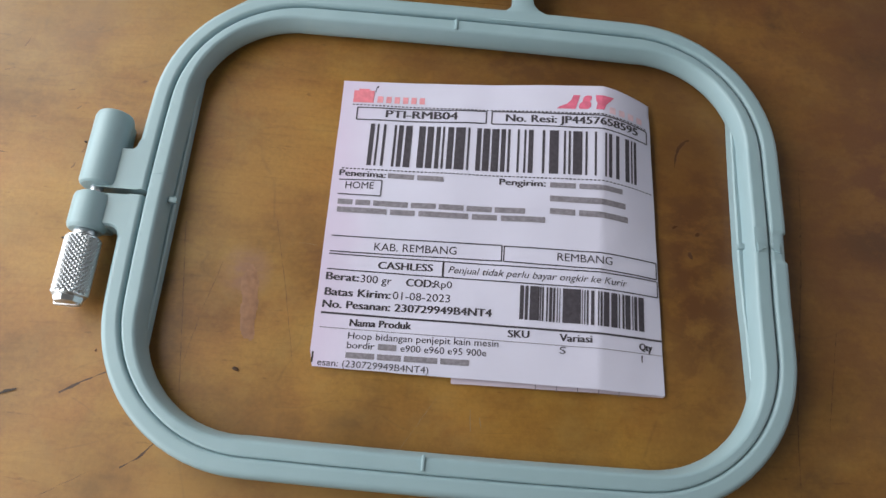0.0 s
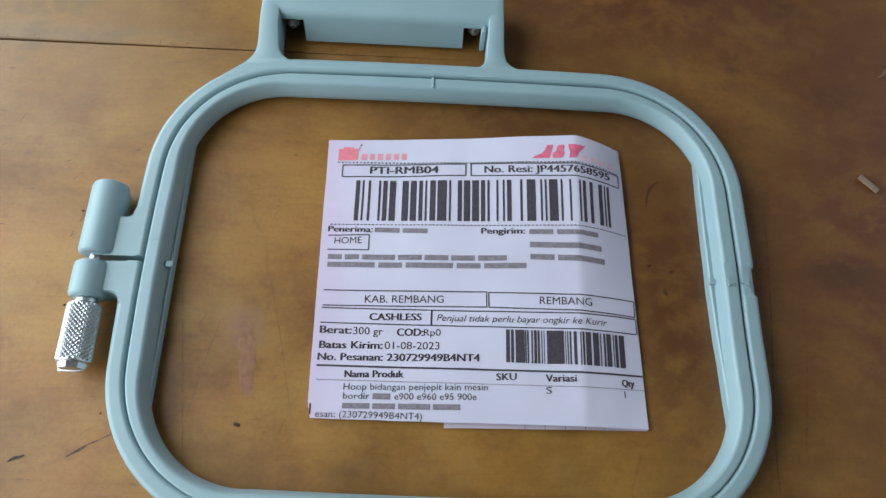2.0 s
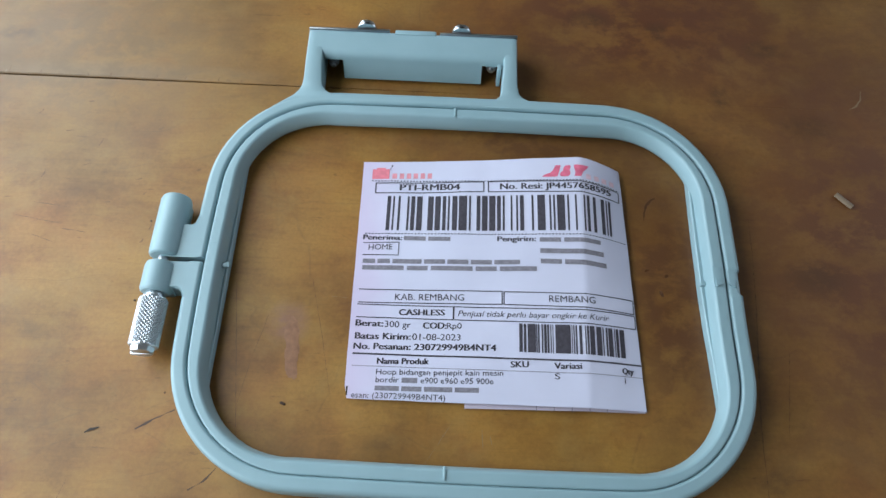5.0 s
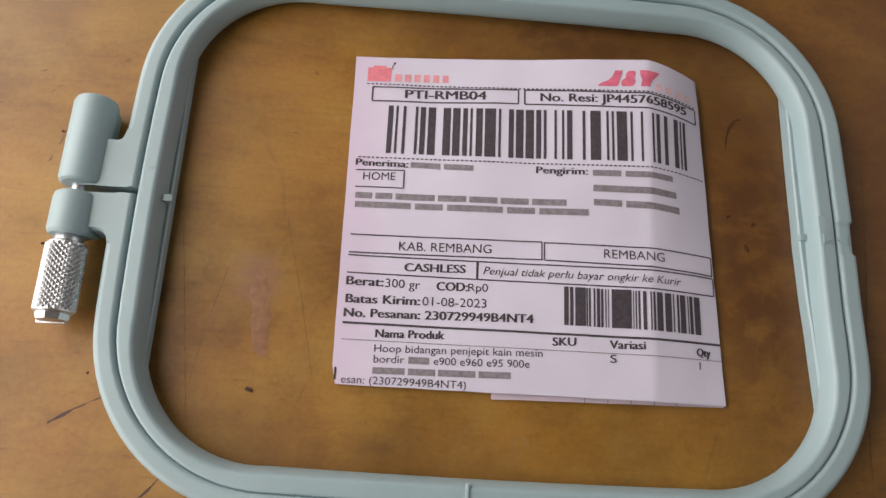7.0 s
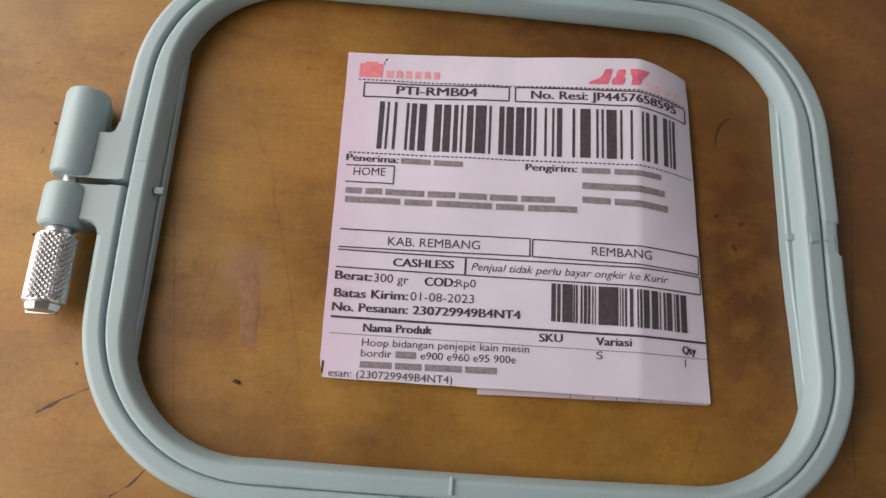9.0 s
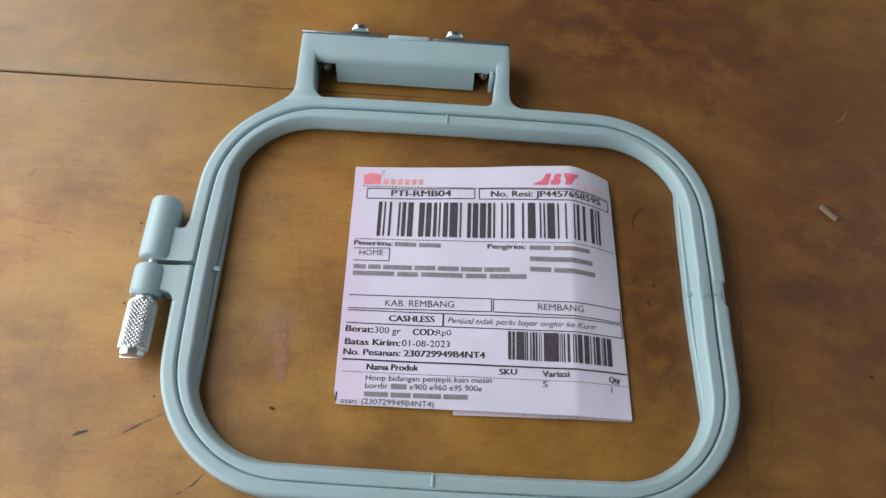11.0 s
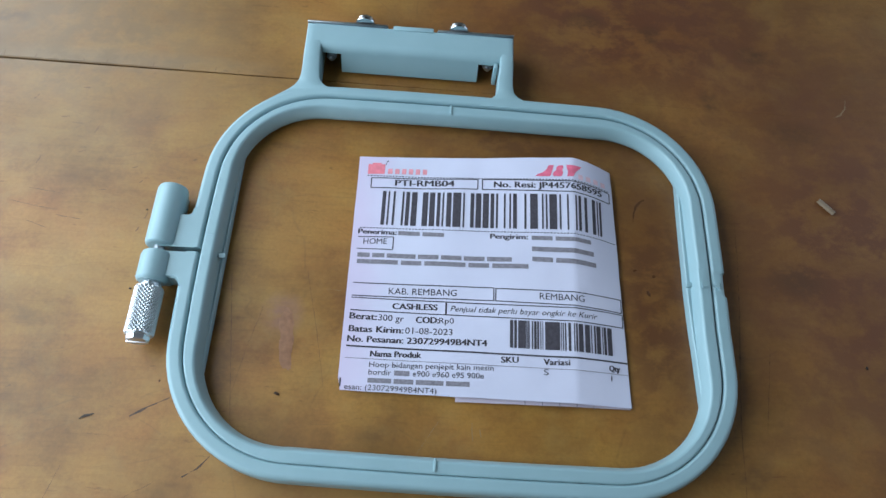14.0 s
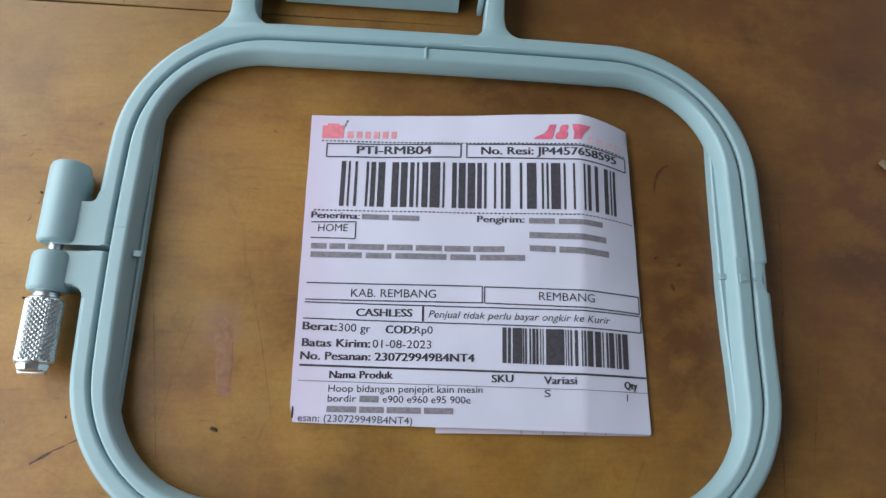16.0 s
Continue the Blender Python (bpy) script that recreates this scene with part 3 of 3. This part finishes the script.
def write(text, x0, y0, x1, y1, cap, parent, material=None, bold=False, slant=False):
    """Lettering on the sheet from one end of its base line to the other, with capitals cap high."""
    cu = bpy.data.curves.new("lettering", "FONT")
    cu.body, cu.size, cu.resolution_u = text, 1.0, 3
    cu.shear = 0.28 if slant else 0.0
    tmp = new("lettering", cu)
    me = tmp.to_mesh()
    bm = bmesh.new()
    bm.from_mesh(me)
    tmp.to_mesh_clear()
    bpy.data.objects.remove(tmp)
    bpy.data.curves.remove(cu)
    bm.verts.ensure_lookup_table(); bm.edges.ensure_lookup_table(); bm.faces.ensure_lookup_table()
    count, edges, faces = len(bm.verts), len(bm.edges), len(bm.faces)
    xs = [v.co.x for v in bm.verts]
    lo, hi = min(xs), max(xs)
    for v in bm.verts:
        f = (v.co.x - lo) / (hi - lo)
        x = x0 + (x1 - x0) * f
        y = y0 + (y1 - y0) * f + v.co.y * cap / 0.70
        y = flap(x, y)
        v.co = Vector((x, y, sheet_z(x, y) + INK_LIFT))
    if bold:
        # heavier strokes: the letters again, a hair to either side
        for k, shift in enumerate((-0.06 * cap, 0.06 * cap)):
            again = bmesh.ops.duplicate(bm, geom=bm.verts[:count] + bm.edges[:edges] + bm.faces[:faces])["geom"]
            for v in again:
                if isinstance(v, bmesh.types.BMVert):
                    v.co.x += shift
                    v.co.z += 0.004 * (k + 1)
            bm.verts.ensure_lookup_table(); bm.edges.ensure_lookup_table(); bm.faces.ensure_lookup_table()
    ob = part("lettering", bm, material or INK, parent, smooth=False)
    return ob


def bars(x0, y0, x1, y1, cap, words, parent, material=None):
    """Plain bars in place of writing; words are the shares of the line."""
    bm = bmesh.new()
    total = sum(words) + 0.6 * (len(words) - 1)
    at = 0.0
    for w in words:
        f0, f1 = at / total, (at + w) / total
        strip(bm, x0 + (x1 - x0) * f0, y0 + (y1 - y0) * f0, x0 + (x1 - x0) * f1, y0 + (y1 - y0) * f1, cap)
        at += w + 0.6
    return part("print_bar", bm, material or INK, parent, smooth=False)


def slanted(rows, x0, y0, lean, material, parent):
    """A printed block that leans; rows are its height above the foot, and where it begins and ends."""
    bm = bmesh.new()
    loops = []
    for h, a, b in rows:
        ends = [(x0 + lean * h + a + (b - a) * i / 5, y0 + h) for i in range(6)]
        loops.append([bm.verts.new((x, flap(x, y), sheet_z(x, flap(x, y)) + INK_LIFT)) for x, y in ends])
    for p, r in zip(loops, loops[1:]):
        for i in range(5):
            bm.faces.new((p[i], p[i + 1], r[i + 1], r[i]))
    return part("red_mark", bm, material, parent, smooth=False)


def rule(x0, y0, x1, y1, width, parent, material=None):
    bm = bmesh.new()
    if abs(x1 - x0) < abs(y1 - y0):
        strip(bm, x0 - width / 2, min(y0, y1), x0 + width / 2, min(y0, y1), abs(y1 - y0))
    else:
        strip(bm, x0, y0, x1, y1, width / 2, width / 2)
    return part("ruled_line", bm, material or INK, parent, smooth=False)


def dotted(x0, y0, x1, y1, parent):
    bm = bmesh.new()
    n = int((x1 - x0) / 1.25)
    for i in range(n):
        f = i / n
        x, y = x0 + (x1 - x0) * f, y0 + (y1 - y0) * f
        strip(bm, x, y, x + 0.75, y, 0.2, 0.2)
    part("dotted_line", bm, INK, parent, smooth=False)


def barcode(spans, first, last, xl, xr, tl, tr, bl, br, parent):
    for a, b in spans:
        f, g = (a - first) / (last - first), (b - first) / (last - first)
        xa, xb = xl + (xr - xl) * f, xl + (xr - xl) * g
        yt, yb = tl + (tr - tl) * f, bl + (br - bl) * f
        bm = bmesh.new()
        strip(bm, xa, yb, xb, yb, yt - yb)
        part("barcode_bar", bm, INK, parent, smooth=False)


def shipping_label():
    p = thing("shipping_label", 15, 0, 0, "creased folded white paper shipping label lying inside the hoop", "label")
    bm = bmesh.new()
    sheet(bm, ((-36.8, 49.4), (65.0, 49.9), (67.5, -47.7), (-36.1, -46.6)), sheet_z, 86, 80)
    front = part("front_sheet", bm, PAPER, p, sharp=60)
    bm = bmesh.new()
    sheet(bm, ((6.0, 42), (65.0, 42), (67.2, -48.1), (5.3, -48.6)), lambda x, y: 0.22 + 0.55 * max(0.0, sheet_z(x, y) - 0.8), 40, 40)
    part("folded_under_sheet", bm, PAPER_BACK, p, "pinkish folded-under part of the paper")
    q = front
    bm = bmesh.new()
    for x in (29.7, 35.8, 41.9, 48.0, 54.0):
        z = 0.22 + 0.55 * max(0.0, sheet_z(x, -48.5) - 0.8) + 0.06
        vs = [bm.verts.new(c) for c in ((x - 0.12, -48.7, z), (x + 0.12, -48.7, z), (x + 0.12, -46.9, z + 0.05), (x - 0.12, -46.9, z + 0.05))]
        bm.faces.new(vs)
    part("tick_print", bm, INK_PALE, p, smooth=False)
    # soot-dark nick at a corner and a pin hole by the pink mark
    bm = bmesh.new(); strip(bm, -35.5, -45.4, -35.0, -45.5, 3.2)
    part("dark_nick", bm, DARK, q, smooth=False)
    bm = bmesh.new(); strip(bm, -25.6, 47.0, -25.0, 47.2, 0.7); strip(bm, -25.9, 45.6, -25.7, 45.6, 1.4)
    part("pin_hole", bm, INK, q, smooth=False)
    # pink marks of the sender's platform and carrier, as plain shapes
    bm = bmesh.new(); strip(bm, -33.0, 41.3, -26.2, 41.4, 4.6); strip(bm, -31.4, 45.9, -27.8, 45.9, 0.7)
    part("pink_mark", bm, PINK, q, smooth=False)
    bars(-25.0, 41.5, -9.3, 41.6, 2.4, [1.1, 1, 1, 1, 1, 1], q, PINK_SOFT)
    # slanted blocks: a wedge, a rounded one and a flaring one; rows of height, from, to
    rounded = [(h, 8.7 - w, 8.7 + 0.8 * w) for h, w in ((0, 1.4), (0.4, 1.9), (1.2, 2.2), (2.0, 2.0), (2.6, 1.3), (3.2, 1.4), (4.0, 1.5), (4.6, 1.2), (4.9, 0.7))]
    for rows in ([(0, 0, 5.8), (0.8, 0.6, 5.9), (1.8, 2.6, 5.9), (3.0, 3.5, 5.9), (5.0, 3.8, 5.9)], rounded, [(0, 12.4, 14.9), (2.2, 12.2, 15.2), (3.4, 11.4, 16.0), (5.1, 10.8, 16.8)]):
        slanted(rows, 33.6, 41.3, 0.28, RED, q)
    bars(50.4, 40.6, 62.0, 40.6, 2.2, [1, 1, 1, 1], q, PINK_PALE)
    # upper boxes and the large barcode
    dotted(-33.0, 40.5, 64.0, 39.6, q)
    for a in ((-31.3, 39.5, 11.2, 39.7), (-31.1, 35.0, 11.0, 35.3), (-31.2, 35.0, -31.2, 39.5), (11.1, 35.3, 11.1, 39.7),
              (12.9, 39.7, 63.8, 39.0), (12.9, 35.2, 63.7, 34.3), (12.9, 35.2, 12.9, 39.7), (63.75, 34.3, 63.75, 39.0)):
        rule(*a, 0.42, q)
    write("PTI-RMB04", -21.6, 36.2, 1.8, 36.3, 2.75, q, bold=True)
    write("No. Resi: JP4457658595", 17.5, 36.2, 60.3, 35.9, 2.6, q, bold=True)
    barcode(((290, 312), (325, 335), (357, 370), (412, 424), (435, 458), (470, 503), (537, 570), (580, 612), (625, 645), (657, 667), (683, 712),
             (722, 770), (783, 793), (828, 850), (860, 893), (903, 939), (949, 971), (982, 994), (1029, 1039), (1062, 1072), (1084, 1107),
             (1152, 1164), (1186, 1231), (1256, 1266), (1279, 1289), (1301, 1346), (1361, 1371), (1406, 1416), (1457, 1467), (1477, 1494),
             (1514, 1532), (1564, 1586), (1596, 1604), (1612, 1626)), 290, 1626, -26.2, 59.8, 33.6, 33.2, 18.5, 18.1, q)
    dotted(-33.8, 17.1, 65.6, 16.5, q)
    # names, number and address lines stay plain bars
    write("Penerima:", -34.3, 14.5, -19.6, 14.3, 2.1, q, bold=True)
    bars(-18.9, 14.3, -1.3, 13.9, 1.7, [5, 5], q, INK_PALE)
    for a in ((-34.2, 13.1, -20.6, 13.4), (-34.1, 8.1, -20.6, 8.0), (-20.6, 8.0, -20.6, 13.4)):
        rule(*a, 0.35, q)
    write("HOME", -32.0, 10.1, -23.0, 10.3, 2.4, q)
    bars(-33.8, 4.6, 24.6, 4.5, 1.8, [3, 3, 7, 5, 5, 5, 6], q, INK_PALE)
    bars(-33.7, 1.9, 30.8, 1.9, 1.8, [8, 4, 8, 4, 7], q, INK_PALE)
    write("Pengirim:", 16.4, 13.9, 30.6, 13.8, 2.1, q, bold=True)
    bars(32.0, 13.6, 54.8, 13.4, 1.7, [4, 7], q, INK_PALE)
    bars(32.1, 9.0, 55.8, 8.6, 1.9, [13], q, INK_PALE)
    bars(32.2, 4.9, 56.6, 4.2, 1.9, [4, 8], q, INK_PALE)
    # routing cells
    for a in ((-34.2, -6.0, 18.1, -6.0), (18.8, -6.2, 66.0, -6.9), (-34.2, -11.1, 18.4, -11.0), (18.9, -11.1, 66.1, -12.2), (-34.3, -11.9, 66.0, -12.9),
              (-34.3, -16.8, 66.1, -18.0), (18.1, -11.0, 18.1, -6.0), (18.8, -11.1, 18.8, -6.1), (66.0, -12.2, 66.0, -6.9), (66.2, -18.0, 66.2, -12.9)):
        rule(*a, 0.36, q)
    rule(0.7, -17.0, 0.7, -12.2, 0.6, q)
    write("KAB. REMBANG", -20.8, -10.0, 4.4, -9.8, 2.5, q)
    write("REMBANG", 34.9, -9.9, 51.6, -10.1, 2.5, q)
    write("CASHLESS", -18.9, -15.8, -2.5, -15.6, 2.3, q, bold=True)
    write("Penjual tidak perlu bayar ongkir ke Kurir", 2.3, -15.7, 56.3, -16.2, 2.15, q, slant=True)
    write("Berat:", -34.2, -20.2, -24.4, -20.3, 2.4, q, bold=True)
    write("300 gr", -23.8, -20.4, -14.5, -20.6, 2.4, q)
    write("COD:", -10.0, -20.7, -1.8, -20.6, 2.4, q, bold=True)
    write("Rp0", -1.6, -20.6, 3.7, -20.5, 2.2, q)
    write("Batas Kirim:", -34.0, -25.1, -14.4, -25.0, 2.4, q, bold=True)
    write("01-08-2023", -13.7, -25.0, 3.4, -24.9, 2.4, q)
    write("No. Pesanan: 230729949B4NT4", -34.2, -28.9, 15.9, -28.5, 2.35, q, bold=True)
    barcode(((193, 212), (218, 232), (240, 285), (288, 294), (298, 306), (318, 326), (332, 346), (350, 360), (368, 373), (380, 384), (395, 480),
             (486, 490), (496, 502), (508, 516), (528, 543), (560, 566), (572, 582), (588, 615), (625, 655), (662, 668), (680, 690), (695, 720),
             (730, 735), (740, 755), (762, 790)), 193, 790, 24.1, 61.6, -18.2, -18.9, -28.6, -29.3, q)
    # goods table
    rule(-34.4, -30.5, 67.0, -31.5, 0.6, q)
    rule(-34.3, -34.9, 67.2, -35.9, 0.2, q, INK_PALE)
    write("Nama Produk", -25.5, -34.1, -7.5, -33.8, 2.2, q, bold=True)
    write("SKU", 21.1, -34.2, 27.2, -34.0, 2.2, q, bold=True)
    write("Variasi", 36.2, -34.3, 45.5, -34.2, 2.2, q, bold=True)
    write("Qty", 60.0, -34.9, 63.9, -34.9, 2.1, q, bold=True)
    write("Hoop bidangan penjepit kain mesin", -25.6, -37.9, 18.4, -37.3, 2.0, q)
    write("bordir", -25.6, -40.7, -17.6, -40.6, 2.0, q)
    bars(-16.6, -40.6, -11.2, -40.6, 1.8, [1], q, INK_PALE)
    write("e900 e960 e95 900e", -10.0, -40.6, 15.0, -40.3, 2.0, q)
    bars(-25.7, -43.6, 10.1, -43.4, 1.7, [6, 5, 7, 6], q, INK_PALE)
    write("esan: (230729949B4NT4)", -33.6, -46.2, -1.4, -46.4, 2.0, q)
    write("S", 36.2, -38.0, 38.0, -37.9, 2.1, q)
    write("1", 60.55, -38.5, 60.9, -38.5, 2.1, q)


shipping_label()


# ---- a smear of dried glue on the table ----
def glue_smear():
    bm = bmesh.new()
    nu, nv, cells = 18, 44, {}
    for j in range(nv + 1):
        for i in range(nu + 1):
            u, v = 2 * i / nu - 1, 2 * j / nv - 1
            x, y = -56.0 + 2.7 * u + 1.4 * v * v - 2.2 * v * (v > 0), -28.5 + 12.0 * v
            rim = 1 - u * u - v * v * v * v + 0.9 * noise.noise((x * 0.35, y * 0.2, 3))
            z = 0.05 + 0.045 * min(1.0, max(0.0, rim * 2)) * (0.6 + noise.noise((x * 0.8, y * 0.4, 8)) + 0.5 * noise.noise((x * 2.1, y * 1.2, 2)))
            cells[i, j] = (x, y, max(0.06, z), rim)
    verts = {k: bm.verts.new(c[:3]) for k, c in cells.items()}
    for j in range(nv):
        for i in range(nu):
            ring = [(i, j), (i + 1, j), (i + 1, j + 1), (i, j + 1)]
            if min(cells[k][3] for k in ring) > 0:
                bm.faces.new([verts[k] for k in ring])
    bmesh.ops.delete(bm, geom=[v for v in bm.verts if not v.link_faces], context="VERTS")
    part("dried_glue", bm, GLUE, TABLE, "thin pinkish smear of dried glue")


glue_smear()


# ---- crumbs, scraps and scratches on the table ----
def ribbon(name, material, width, *points, z=0.05, parent=None, label=""):
    """A thin tapering mark along points on the table."""
    bm = bmesh.new()
    path = []
    for (ax, ay), (bx, by) in zip(points, points[1:]):
        n = max(2, int(math.hypot(bx - ax, by - ay) / 1.2))
        path += [(ax + (bx - ax) * i / n, ay + (by - ay) * i / n) for i in range(n)]
    path.append(points[-1])
    rows = []
    for i, (x, y) in enumerate(path):
        (ax, ay), (bx, by) = path[max(0, i - 1)], path[min(len(path) - 1, i + 1)]
        t = Vector((bx - ax, by - ay)).normalized()
        f = i / (len(path) - 1)
        w = width * (0.35 + 0.65 * math.sin(math.pi * min(1, 0.15 + f * 0.85))) * min(1.25, max(0.12, 0.75 + 1.1 * noise.noise((x * 0.35, y * 0.35, 4))))
        ox, oy = 0.2 * noise.noise((x * 0.3, y * 0.3, 1)), 0.2 * noise.noise((x * 0.3, y * 0.3, 6))
        rows.append([bm.verts.new((x + ox - t.y * w / 2 * s, y + oy + t.x * w / 2 * s, z)) for s in (-1, 1)])
    for a, b in zip(rows, rows[1:]):
        bm.faces.new((a[0], a[1], b[1], b[0]))
    return part(name, bm, material, parent, label, smooth=False)


def crumb(x, y, rx, ry, h, turn, material, name, label, category):
    bm = bmesh.new()
    bmesh.ops.create_icosphere(bm, subdivisions=2, radius=1)
    c, s = math.cos(radians(turn)), math.sin(radians(turn))
    for v in bm.verts:
        k = 1 + 0.9 * noise.noise(v.co * 2.1 + Vector((x, y, 0)))
        px, py, pz = v.co.x * rx * k, v.co.y * ry * k, max(-0.6, v.co.z) * h * k
        v.co = Vector((x + px * c - py * s, y + px * s + py * c, pz + 0.6 * h))
    return tagged(part(name, bm, material), label, category)


for width, pts in ((0.95, ((-104.6, -59.3), (-99.2, -55.9), (-92.5, -52.4))), (0.7, ((-83.5, -78.2), (-79, -75.2), (-75.5, -71.0))),
                   (0.22, ((-79.4, -5.0), (-75.0, -33.0), (-70.0, -66.0))), (0.14, ((-65.8, -17.1), (-69.6, -33.4), (-72.2, -50.0))), (0.17, ((-51.8, -2.0), (-46.4, -21.9), (-40.8, -46.0))), 
                   (0.25, ((-163, 26), (-148, 24))), (0.2, ((-168, 20), (-150, 17))), (0.25, ((-150, 15), (-139, 13.5))),
                   (0.2, ((-160, 12), (-151, 9))), (0.18, ((-126, -87), (-123, -76))), (0.2, ((-104, -87), (-92, -80)))):
    ribbon("scratch", SCRATCH if width > 0.4 else FAINT, width if width > 0.4 else width * 1.3, *pts, parent=TABLE)
ribbon("stain_line", FAINT, 0.6, (115.0, 30), (114.0, 14), (111.5, -10), (106.5, -50), (104.5, -80), parent=TABLE)
ribbon("stain_line", FAINT, 0.4, (121, -24), (118, -40), (115.5, -54), parent=TABLE)
ribbon("stain_line", SOIL, 0.9, (79.2, 37.6), (77.6, 37.0), (75.6, 34.6), (74.2, 31.2), (73.8, 27.0), parent=TABLE)
for width, pts in ((0.3, ((11.4, -55.4), (11.7, -61.6))), (0.18, ((1.5, -53), (-8.5, -69))), (0.3, ((14.2, -57.5), (14.8, -60.5))), (0.2, ((-44, -9), (-38, -9.4))),
                   (0.25, ((-55, -27), (-54, -31))), (0.2, ((-58, -31), (-56.4, -36)))):
    ribbon("pale_scratch", RUB, width, *pts, parent=TABLE)
# fine cracks across the grain along the open joint
for i in range(12):
    x = -196 + 9.5 * i + 9 * noise.noise((i * 3.7, 1.3, 1.9))
    y = 88.6 - 0.0085 * (x + 190)
    ribbon("crack", FAINT if i % 3 else RUB, 0.3, (x, y), (x + 0.8 * noise.noise((i * 1.7, 5.2, 2.4)), y + 1.6 + 3.0 * abs(noise.noise((i * 1.3, 2.6, 7.1)))), parent=TABLE)
# dents and short checks in the paler wood
for x, y, dx, dy in ((-125, 38, 1.6, 0.5), (-121, 32, 0.9, 1.6), (-122.5, 35.5, 1.2, 0.7), (-116, 17, 0.5, 2.6), (-118, 11, 0.8, 1.8), (-144, 55, 0.8, 3.2),
                     (-147, 44, 2.2, 1.2), (-163, 39, 0.6, 3.4), (-153, 75, 1.8, 0.2), (-172, 69, 1.0, 2.2), (-158, 60, 2.4, 0.3), (-135, 27, 2.0, 0.2)):
    ribbon("check", FAINT, 0.45, (x - 0.7 * dx, y - 0.6 * dy), (x + 0.3, y), (x + 0.7 * dx, y + 0.6 * dy), parent=TABLE)
for x, y in ((73.0, 6.0), (80.0, 4.0)):
    ribbon("stain_line", SOIL, 1.0, (x - 0.6, y - 0.5), (x + 0.2, y + 0.2), (x + 0.8, y + 0.3), parent=TABLE)
crumb(-56.6, -49.0, 1.0, 0.5, 0.35, -12, CRUMB, "crumb", "tiny dark brown crumb on the table", "crumb")
crumb(-115.0, -13.4, 0.45, 0.4, 0.3, 0, DARK, "crumb", "tiny black speck on the table", "crumb")
crumb(-116.0, 19.3, 0.4, 0.35, 0.3, 0, DARK, "crumb", "tiny black speck on the table", "crumb")
crumb(156.6, -27.8, 0.5, 0.6, 0.3, 0, DARK, "crumb", "tiny black speck on the table", "crumb")
crumb(93.5, 151.8, 2.4, 1.5, 0.9, 10, DARK, "crumb", "small dark brown crumb on the table", "crumb")
crumb(77.5, -3.2, 0.6, 1.1, 0.05, 25, SOIL, "crumb", "flat dark brown crumb on the table", "crumb")
crumb(-97.2, -46.7, 0.3, 0.4, 0.12, 0, SOIL, "crumb", "tiny reddish brown crumb on the table", "crumb")
ob = ribbon("fibre", DARK, 0.9, (-120.9, -61.2), (-119.4, -59.9), (-116.4, -59.2), z=0.25)
tagged(ob, "short dark curled fibre lying on the table", "fibre")
ob = ribbon("shaving", RUB, 0.9, (166.5, 85.0), (170.0, 86.8), (172.6, 90.2), (173.8, 95.0), z=0.4)
tagged(ob, "pale curled shaving lying on the table", "shaving")


def plastic_scrap():
    """A short clear tube-like scrap, slit open."""
    bm = bmesh.new()
    n = 10
    ax, ay = Vector((5.3, -5.5)).normalized()
    loops = []
    for i in range(7):
        f = i / 6
        cx, cy = 151.6 + 5.4 * f, 42.5 - 5.7 * f
        loop = []
        for k in range(n):
            a = 2 * math.pi * k / n
            o, h = 1.25 * math.cos(a), 0.55 + 0.5 * math.sin(a)
            loop.append(bm.verts.new((cx - ay * o, cy + ax * o, h)))
        loops.append(loop)
    for p, q in zip(loops, loops[1:]):
        for k in range(n):
            bm.faces.new((p[k], p[(k + 1) % n], q[(k + 1) % n], q[k]))
    bm.faces.new(loops[0]); bm.faces.new(loops[-1][::-1])
    tagged(part("plastic_scrap", bm, PALE), "short pale beige plastic scrap on the table", "scrap")


plastic_scrap()
